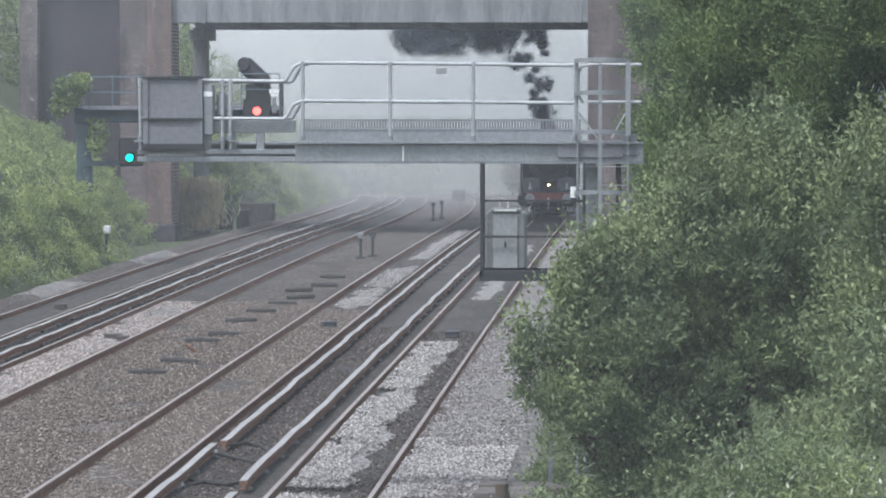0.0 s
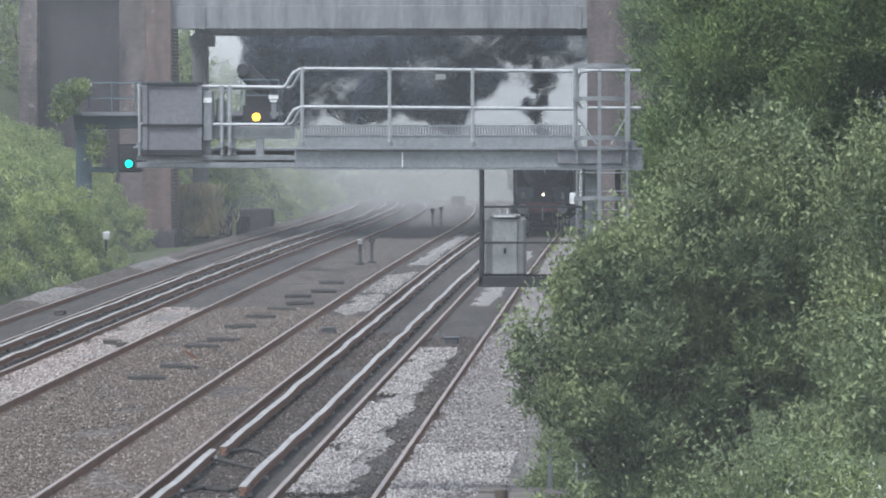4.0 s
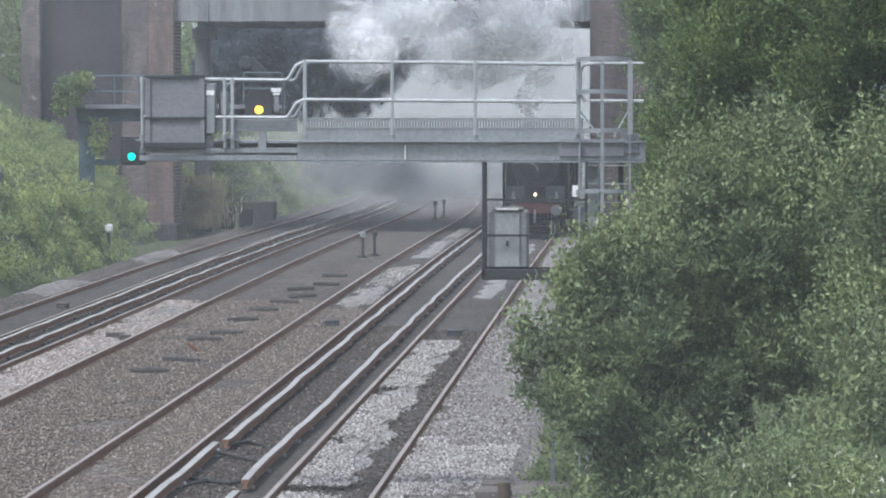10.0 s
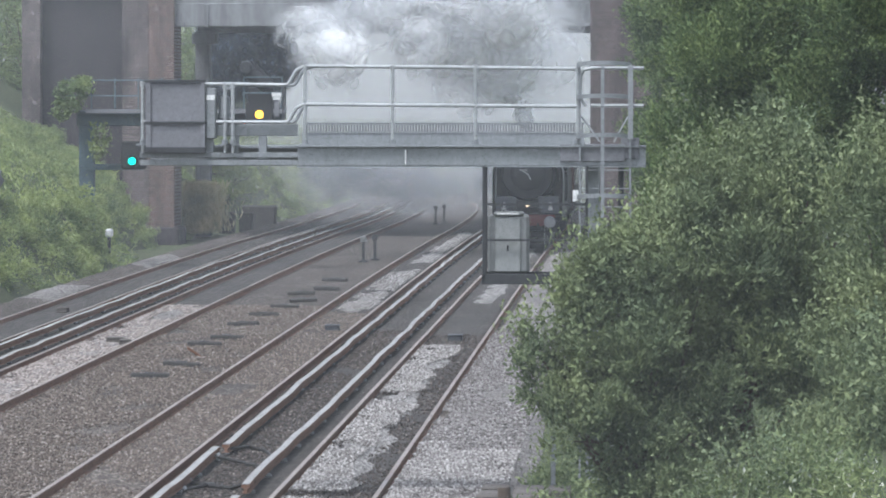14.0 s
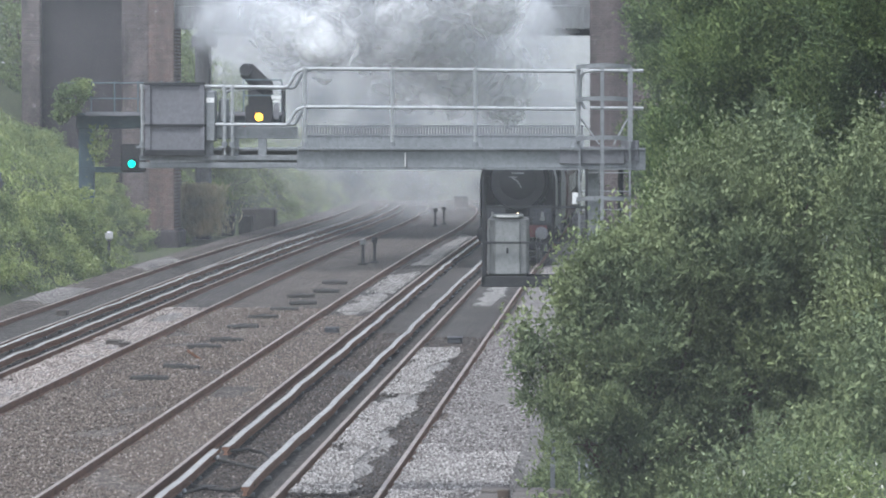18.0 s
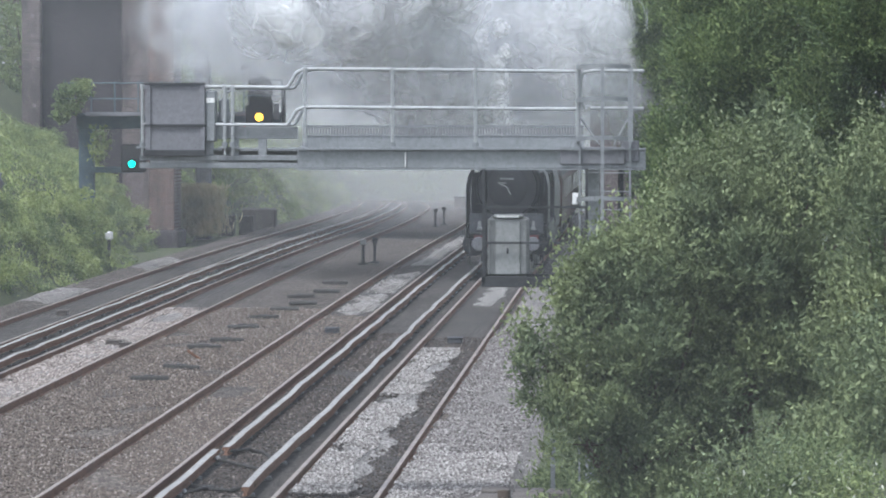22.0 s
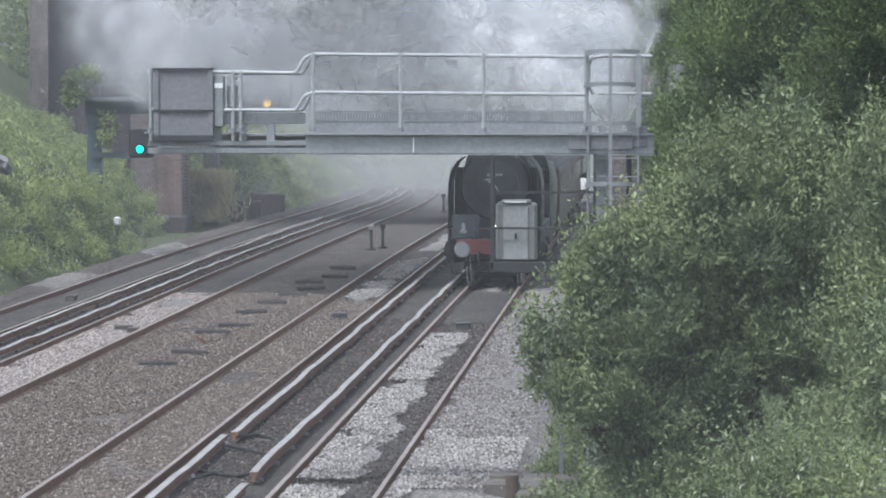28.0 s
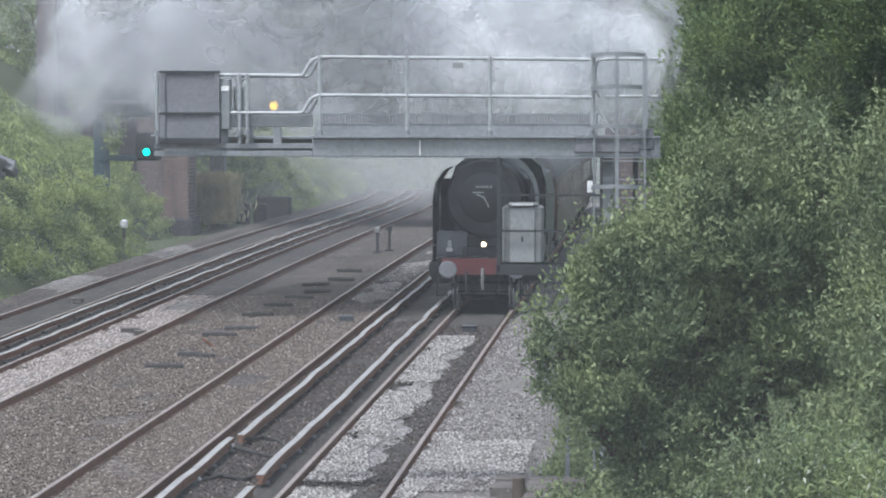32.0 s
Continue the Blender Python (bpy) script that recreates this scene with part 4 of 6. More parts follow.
def build_coach():
    C = thing("railway_coach", "dark umber and cream railway coach with a grey roof", "railway coach", group="coaches of the train")
    n = 19.6
    side = [(-1.35, 1.05), (1.35, 1.05), (1.4, 1.6), (1.4, 2.4), (1.36, 2.95), (-1.36, 2.95), (-1.4, 2.4), (-1.4, 1.6)]
    part("body", Geo().loft([[(x, 0, z) for x, z in side], [(x, n, z) for x, z in side]]), COACH, C, "umber lower body")
    roof = [(-1.37, 2.95), (1.37, 2.95), (1.3, 3.25), (1.05, 3.55), (0.6, 3.75), (0, 3.82), (-0.6, 3.75), (-1.05, 3.55), (-1.3, 3.25)]
    part("roof", Geo().loft([[(x, -0.05, z) for x, z in roof], [(x, n + 0.05, z) for x, z in roof]]), ROOF, C, "rounded grey roof")
    for s in (-1, 1):
        band = part("window_band", Geo().box(min(s * 1.38, s * 1.415), max(s * 1.38, s * 1.415), 0.3, n - 0.3, 2.02, 2.85, 0.008), CREAM, C, "cream band round the windows")
        for k in range(8):
            y0 = 1.4 + 2.15 * k
            part("window", Geo().box(min(s * 1.41, s * 1.425), max(s * 1.41, s * 1.425), y0, y0 + 1.25, 2.08, 2.76, 0.004), WINDOW, band)
    part("end_gangway", Geo().box(-0.5, 0.5, -0.3, 0, 1.2, 3.2, 0.05), DARK_STEEL, C)
    part("underframe", Geo().box(-1.2, 1.2, 0, n, 0.85, 1.06, 0.02).box(-1.0, 1.0, 7, 12, 0.4, 0.9, 0.03), LOCO_BLACK, C)
    for yy in (2.6, n - 2.6):
        b = part("bogie", Geo().box(-1.05, 1.05, yy - 1.8, yy + 1.8, 0.4, 0.75, 0.05), LOCO_BLACK, C)
        for dy in (-1.25, 1.25):
            part("wheelset", Geo().lathe([(-0.78, 0.44), (-0.66, 0.46), (-0.66, 0.1), (0.66, 0.1), (0.66, 0.46), (0.78, 0.44)], (0, yy + dy, 0.46), "x", 20), LOCO_BLACK, b)
    return C


def car_pose(y, length):
    """The pose on the outer track of a vehicle whose front end is y metres along."""
    c = -4.65
    a, b = y + 0.15 * length, y + 0.85 * length
    pa, pb = Vector((c + bend(a), a, rise(a))), Vector((c + bend(b), b, rise(b)))
    d = (pb - pa).normalized()
    m = Matrix.Translation(pa - d * 0.15 * length)
    side = d.cross(Vector((0, 0, 1))).normalized()
    up = side.cross(d)
    r = Matrix((side, d, up)).transposed().to_4x4()
    return m @ r


def front(t):
    """Distance of the buffer beam along the line at t seconds."""
    return 212.4 - 3.035 * t


# ---- plants ----
rng = np.random.default_rng(7)


def leaf_mesh(name, centres, sizes, rise_bias=0.3, slim=0.45, ways=None):
    """Many small folded leaves, each an island of its own."""
    n = len(centres)
    d = rng.normal(size=(n, 3))
    d[:, 2] += rise_bias
    if ways is not None:
        d = d * 0.5 + ways
    d /= np.linalg.norm(d, axis=1)[:, None]
    s = np.cross(d, rng.normal(size=(n, 3)))
    s /= np.linalg.norm(s, axis=1)[:, None] + 1e-9
    nn = np.cross(d, s)
    z = sizes[:, None]
    tip, base = centres + d * z * 0.5, centres - d * z * 0.5
    a, b = centres + s * z * slim * 0.5 + nn * z * 0.1, centres - s * z * slim * 0.5 + nn * z * 0.1
    v = np.stack([base, a, tip, b], 1).reshape(-1, 3)
    me = bpy.data.meshes.new(name)
    me.vertices.add(4 * n)
    me.vertices.foreach_set("co", v.ravel())
    me.loops.add(4 * n)
    me.loops.foreach_set("vertex_index", np.arange(4 * n, dtype=np.int32))
    me.polygons.add(n)
    me.polygons.foreach_set("loop_start", np.arange(0, 4 * n, 4, dtype=np.int32))
    me.update(calc_edges=True)
    return me


def clumps(lobes, per_m2, leaves, clump=0.3, seed=1):
    """Leaf places in clumps over the skins of some lobes (x, y, z, rx, ry, rz)."""
    return sprays(lobes, per_m2, leaves, clump, seed, 0.0)[0]


def sprays(lobes, per_m2, leaves, clump, seed, length):
    """Leaf places and ways: clumps over the skins of lobes, drawn out along twigs."""
    out, ways = [], []
    for x, y, z, rx, ry, rz in lobes:
        k = int(per_m2 * 4 * math.pi * ((rx * ry + rx * rz + ry * rz) / 3))
        u = rng.normal(size=(k, 3))
        u /= np.linalg.norm(u, axis=1)[:, None]
        lump = np.array([noise.noise((q[0] * 2.2 + x, q[1] * 2.2 + y, q[2] * 2.2 + seed)) for q in u])
        r = 0.78 + 0.3 * lump + 0.2 * rng.random(k) ** 2
        if length:
            u, r = u[lump > -0.3], r[lump > -0.3]
            k = len(u)
        c = u * r[:, None] * np.array([rx, ry, rz]) + np.array([x, y, z])
        m = rng.integers(int(leaves * 0.5), int(leaves * 1.5), k)
        way = u * 0.8 + np.array([0, -0.15, 0.6]) + rng.normal(size=(k, 3)) * 0.35
        way /= np.linalg.norm(way, axis=1)[:, None]
        rep, w = np.repeat(c, m, axis=0), np.repeat(way, m, axis=0)
        jitter = rng.normal(size=rep.shape) * clump * np.array([1, 1, 0.75])
        if length:
            jitter = jitter * 0.55 + w * (rng.random(len(rep))[:, None] - 0.4) * length
        out.append(rep + jitter)
        ways.append(w)
    return np.concatenate(out), np.concatenate(ways)


def plant(name, label, category, base, lobes, per_m2, leaves, clump, leaf, mat, tips=0, trunk=0.08, group="", sub=0, twig=0.36):
    T = thing(name, label, category, pose(*base), group)
    rel = [(x - base[0], y - base[1], z - base[2], rx, ry, rz) for x, y, z, rx, ry, rz in lobes]
    g = Geo()
    top = max(rel, key=lambda q: q[2])
    h = top[2]
    pts = [(0.05 * math.sin(k * 1.9) * h * 0.3, 0.04 * math.sin(k * 2.7) * h * 0.3, -0.3 + (h + 0.3) * k / 5) for k in range(6)]
    part("trunk", g.tube(pts, [trunk * (1 - 0.13 * k) for k in range(6)], 8), BARK, T, "tapered bark-covered stem")
    for x, y, z, rx, ry, rz in rel:
        for k in range(5):
            a = random.uniform(0, 6.28)
            e = (x + 0.6 * rx * math.cos(a), y + 0.6 * ry * math.sin(a), z + random.uniform(-0.2, 0.6) * rz)
            z0 = h * random.uniform(0.1, 0.5)
            part("limb", Geo().tube([(0, 0, z0), (e[0] * 0.5, e[1] * 0.5, z0 + (e[2] - z0) * 0.4), e], [trunk * 0.5, trunk * 0.35, trunk * 0.12], 6), BARK, T)
    subs = []
    for x, y, z, rx, ry, rz in rel:
        for k in range(sub):
            v = Vector((random.gauss(0, 1), random.gauss(0, 1) - 0.5, random.gauss(0, 1) + 0.25)).normalized()
            q = random.uniform(0.72, 1.18)
            s = random.uniform(0.16, 0.34)
            subs.append((x + v.x * rx * q, y + v.y * ry * q, z + v.z * rz * q, rx * s, ry * s, rz * s * 0.8))
    c, w = sprays(rel, per_m2 * 0.5, leaves, clump, base[0], twig)
    if subs:
        c2, w2 = sprays(subs, per_m2 * 1.6, leaves, clump * 0.6, base[1], twig)
        c, w = np.concatenate([c, c2]), np.concatenate([w, w2])
    low = ground_z(base[0], base[1]) - base[2]
    w, c = w[c[:, 2] > low], c[c[:, 2] > low]
    link("crown", leaf_mesh("crown", c, leaf * (0.6 + 0.8 * rng.random(len(c))), 0.3, 0.38, w), mat, T, "crown of many small leaves", smooth=False)
    if tips:
        sp = []
        for k in range(tips):
            x, y, z, rx, ry, rz = rel[k % len(rel)]
            a, e = random.uniform(-3.14, 0.3), random.uniform(0.15, 1.3)
            q = np.array([x + rx * 0.95 * math.cos(a) * math.cos(e), y + ry * 0.95 * math.sin(a) * math.cos(e), z + rz * 0.95 * math.sin(e)])
            n = random.randint(9, 20)
            ln = random.uniform(0.2, 0.62) * (1 if base[1] < 70 else 1.8)
            w = np.linspace(0, 1, n)[:, None]
            lean = np.array([0.75 * math.cos(a) * math.cos(e) + random.uniform(-0.3, 0.3), -0.3, 0.35 + 0.8 * math.sin(e)])
            sp.append(q + w * lean * ln + rng.normal(size=(n, 3)) * (0.03 + 0.03 * (1 - w)))
        c = np.concatenate(sp)
        link("shoot_growth", leaf_mesh("shoot_growth", c, leaf * 0.95 * (0.6 + 0.7 * rng.random(len(c))), 0.9), LEAF_TIP, T, "paler young shoots", smooth=False)
    return T


def build_plants():
    shrub = "dense green sallow bush with paler young shoots"
    plant("bush", shrub, "bush", (-0.1, 53.5, 0.3), [(-0.28, 53.5, 2.6, 0.95, 0.9, 1.05), (0.3, 53.6, 3.45, 0.75, 0.8, 0.85), (-0.65, 53.2, 1.75, 0.65, 0.7, 0.7), (0.2, 53.6, 1.5, 0.95, 0.9, 1.0), (-1.35, 53.2, 2.6, 0.24, 0.3, 0.2), (-0.5, 53.3, 3.65, 0.34, 0.4, 0.36), (-0.82, 53.3, 3.2, 0.28, 0.35, 0.28)], 28, 26, 0.14, 0.074, LEAF_NEAR, 460, 0.07, sub=20, twig=0.24)
    plant("bush", shrub, "bush", (1.2, 54.5, 0.9), [(1.15, 54.5, 3.7, 1.25, 1.2, 1.55), (1.2, 54.2, 2.3, 1.5, 1.0, 1.2), (0.6, 54.4, 3.5, 0.8, 0.9, 1.1)], 28, 26, 0.15, 0.074, LEAF_NEAR, 460, 0.08, sub=20, twig=0.24)
    plant("bush", "tall green bush with bright young leaves", "bush", (2.9, 52.5, 1.3), [(2.75, 52.5, 3.9, 0.75, 0.9, 1.5), (2.7, 52.0, 2.4, 0.95, 0.9, 1.3), (2.6, 46.5, 2.35, 0.6, 0.9, 0.85)], 28, 26, 0.15, 0.074, LEAF_NEAR, 460, 0.08, sub=22, twig=0.24)
    plant("bramble", "pale green bramble with small white flowers", "bramble", (1.15, 42, 1.2), [(0.85, 42, 1.66, 0.72, 0.7, 0.68), (1.4, 42.3, 1.5, 0.6, 0.7, 0.68), (0.3, 42, 1.2, 0.6, 0.6, 0.62)], 34, 26, 0.1, 0.058, BRAMBLE, 200, 0.03, sub=14, twig=0.2)
    plant("tree", "broad dark green deciduous tree behind the bushes", "tree", (3.2, 92, 0.6), [(2.6, 92, 7.0, 2.2, 2.4, 2.2), (4.2, 92, 6.0, 2.6, 2.4, 2.4), (1.7, 92, 4.2, 1.6, 1.8, 1.6), (3.2, 92, 9.4, 2.6, 2.4, 2.0)], 11, 46, 0.33, 0.105, LEAF_TREE, 260, 0.28, sub=26, twig=0.8)
    plant("tree", "broad dark green deciduous tree behind the bushes", "tree", (6.4, 88, 0.9), [(6.0, 88, 6.0, 2.4, 2.4, 2.4), (5.4, 88, 8.4, 2.6, 2.4, 2.2), (6.2, 88, 3.4, 2.2, 2, 1.8)], 10, 46, 0.33, 0.105, LEAF_TREE, 160, 0.28, sub=26, twig=0.8)
    plant("tree", "dark green tree growing beside the bridge pier", "tree", (2.2, 150, 0.4), [(1.8, 150, 6.0, 2.2, 2.4, 3.2), (2.1, 150, 9.5, 2.4, 2.4, 2.4), (1.6, 150, 3.0, 1.8, 2, 2)], 7, 44, 0.4, 0.14, LEAF_TREE, 120, 0.25, sub=22, twig=0.8)
    far = "leafy green tree on the cutting side"
    plant("tree", far, "tree", (-29.0, 176, 5), [(-28.6, 176, 8.6, 2.6, 2.4, 3.0), (-30, 177, 7, 3, 2.6, 3)], 6, 40, 0.45, 0.16, LEAF_FAR, 60, 0.2)
    for x, y, h, r in ((-28.5, 206, 11.0, 2.4), (-31.5, 214, 10.5, 3.0), (-27.6, 160, 6.4, 1.6), (-23.6, 222, 8.6, 2.0), (-25.5, 232, 9.5, 2.6), (-22.6, 236, 4.6, 1.8), (-28.5, 252, 9.0, 3.2), (-27.5, 275, 5.6, 2.6), (-33, 292, 6.5, 3.5)):
        b = ground_z(x, y)
        plant("tree", far, "tree", (x, y, b), [(x, y, h - 1.6, r, r, 1.9), (x + 0.7, y, max(b + 1.2, h - 4), r * 0.8, r * 0.8, 1.7)], 5, 40, 0.45, 0.18, LEAF_FAR, 30, 0.15, "far trees")
    # undergrowth on the bank
    lobes = []
    for k in range(26):
        x, y = random.uniform(-20.0, -18.4), random.uniform(128, 150)
        lobes.append((x, y, ground_z(x, y) + random.uniform(0.0, 0.3), 0.4, 0.6, random.uniform(0.3, 0.6)))
    for k in range(150):
        y = random.uniform(206.5, 228) if k % 2 else random.uniform(172, 190.5)
        x = random.uniform(-28, -20.8) if k % 2 else toe(y) - random.uniform(0.4, 5)
        if 206 < y < 213.5 and x > -23:
            continue
        r = random.uniform(0.35, 0.7)
        lobes.append((x, y, ground_z(x, y) + 0.1 * r, r, r * 1.2, r * 0.6))
    for k in range(190):
        y = random.uniform(110, 330)
        x = toe(y) + bend(y) - random.uniform(-0.35, 1.6)
        if 190 < y < 196:
            continue
        r = random.uniform(0.16, 0.38)
        lobes.append((x, y, ground_z(x, y) + 0.1, r, r * 1.5, r * 0.7))
    for k in range(14):
        lobes.append((random.uniform(-20.0, -18.9), random.uniform(150.5, 152.8), 0.6 + 0.13 * k, 0.42, 0.45, 0.4))
    for k in range(420):
        y = random.uniform(112, 330) if k % 3 else random.uniform(112, 190) if k % 2 else random.uniform(194, 300)
        u = random.uniform(0.0, 13.0)
        x = toe(y) + 0.1 - u + bend(y)
        if 189 < y < 207 and u > 1.0:
            continue
        r = random.uniform(0.2, 0.5) if u > 2.5 else random.uniform(0.25, 0.55)
        lobes.append((x, y, ground_z(x, y) + r * 0.1, r * 1.3, r * 1.6, r * random.uniform(0.35, 0.7)))
    for k in range(170):
        y = random.uniform(290, 470)
        x = -18.4 - random.uniform(0, 12) + bend(y)
        r = random.uniform(0.8, 1.7)
        lobes.append((x, y, ground_z(x, y) + 0.3 * r, r, r * 1.4, r * 0.9))
    random.shuffle(lobes)
    half = len(lobes) // 2
    for name, ls, mat, lab in (("bank_grass", lobes[:half], GRASS, "pale green long grass and weeds on the cutting side"), ("bank_scrub", lobes[half:], LEAF_FAR, "low green scrub and bracken on the cutting side")):
        c = clumps(ls, 11, 30, 0.13)
        link_ob = link(name, leaf_mesh(name, c, 0.105 * (0.5 + 0.9 * rng.random(len(c))), 0.7, 0.35), mat, None, smooth=False)
        tagged(link_ob, lab, "undergrowth", kind="stuff")
    # long grass, thicker and taller in drifts
    n = 230000
    y = 112 + 190 * rng.random(n) ** 1.4
    u = 13.5 * rng.random(n) ** 0.8
    x = np.array([toe(q) + bend(q) for q in y]) + 0.1 - u
    drift = np.array([noise.noise((a * 0.45, b * 0.22, 5.0)) + 0.5 * noise.noise((a * 1.3, b * 0.7, 1.0)) for a, b in zip(x, y)])
    keep = (rng.random(n) < 0.75 + drift) & ~((y > 189) & (y < 207) & (u > 0.8)) & ~((y > 206) & (y < 213) & (x > -23))
    x, y, drift = x[keep], y[keep], drift[keep]
    h = np.clip(0.2 + 0.3 * drift, 0.06, 0.6)
    c = np.stack([x, y, np.array([ground_z(a, b) for a, b in zip(x, y)]) + h * (0.2 + 0.9 * rng.random(len(x)))], 1)
    tall = rng.random(len(x)) < 0.62
    for name, pick, mat, slim, lab in (("meadow_grass", tall, GRASS, 0.16, "long pale green grass covering the cutting side"), ("broadleaf_weeds", ~tall, LEAF_FAR, 0.5, "low broad-leaved weeds among the bank grass")):
        p = c[pick]
        size = (0.26 if slim < 0.3 else 0.11) * (0.5 + 0.9 * rng.random(len(p)))
        tagged(link(name, leaf_mesh(name, p, size, 1.3 if slim < 0.3 else 0.5, slim), mat, None, smooth=False), lab, "undergrowth", kind="stuff")
    lobes = []
    for k in range(70):
        x, y = random.uniform(-95, -26), random.uniform(500, 560)
        r = random.uniform(2.5, 5.0)
        lobes.append((x, y, random.uniform(-7.5, -2.0) + 0.06 * (-26 - x), r, r, r * 0.8))
    c = clumps(lobes, 0.9, 26, 0.8)
    tagged(link("far_woods", leaf_mesh("far_woods", c, 0.75 * (0.5 + 0.9 * rng.random(len(c))), 0.4, 0.5), LEAF_FAR, None, smooth=False), "hazy green woods far along the line", "woods", kind="stuff")
    lobes = []
    for k in range(240):
        y = random.uniform(58, 190)
        x = random.uniform(-1.6, 5.0)
        r = random.uniform(0.25, 0.6)
        lobes.append((x, y, ground_z(x, y) + r * 0.3, r, r * 1.2, r * 0.8))
    for k in range(50):
        x, y = random.uniform(-1.75, -0.6), random.uniform(57, 72)
        lobes.append((x, y, ground_z(x, y) + 0.08, 0.22, 0.3, 0.2))
    for k in range(24):
        x, y = random.uniform(1.2, 4.2), random.uniform(45.5, 53)
        r = random.uniform(0.3, 0.6)
        lobes.append((x, y, ground_z(x, y) + 0.25, r, r, r * 0.9))
    c = clumps(lobes, 12, 22, 0.1)
    tagged(link("verge_scrub", leaf_mesh("verge_scrub", c, 0.09 * (0.5 + 0.9 * rng.random(len(c))), 0.7, 0.35), LEAF_NEAR, None, smooth=False), "green weeds and scrub at the foot of the bushes", "undergrowth", kind="stuff")
    lobes = []
    for k in range(46):
        x, y = random.uniform(0.3, 1.9), random.uniform(39, 45.5)
        r = random.uniform(0.2, 0.5)
        lobes.append((x, y, ground_z(x, y) + 0.1, r, r, r * 0.9))
    c = clumps(lobes, 14, 22, 0.1)
    tagged(link("bramble_patch", leaf_mesh("bramble_patch", c, 0.065 * (0.5 + 0.9 * rng.random(len(c))), 0.7, 0.35), BRAMBLE, None, smooth=False), "bright green flowering brambles low on the bank", "brambles", kind="stuff")
    c = clumps([(-19.7, 153.0, 5.75, 0.5, 0.3, 0.55), (-19.3, 153.0, 6.0, 0.35, 0.3, 0.35), (-19.95, 153.0, 5.3, 0.35, 0.3, 0.35), (-18.75, 153.2, 4.2, 0.3, 0.2, 0.7)], 22, 20, 0.08)
    tagged(link("climbing_plant", leaf_mesh("climbing_plant", c, 0.13 * (0.5 + 0.9 * rng.random(len(c)))), LEAF_FAR, None, smooth=False), "green climbing plant hanging on the far gantry", "climber")
    # dry tuft
    n = 6500
    c = np.stack([rng.normal(0, 0.5, n), rng.normal(0, 0.35, n), rng.random(n) * 2.1 + 0.1], 1)
    ob = link("dry_grass_tuft", leaf_mesh("dry_grass_tuft", c, 0.5 * (0.6 + 0.7 * rng.random(n)), 2.5, 0.09), DRY, None, smooth=False)
    ob.matrix_world = pose(-20.35, 203.4, rise(203.4) - 0.2)
    tagged(ob, "tuft of tall dry straw-coloured grass on the bank", "grass tuft")


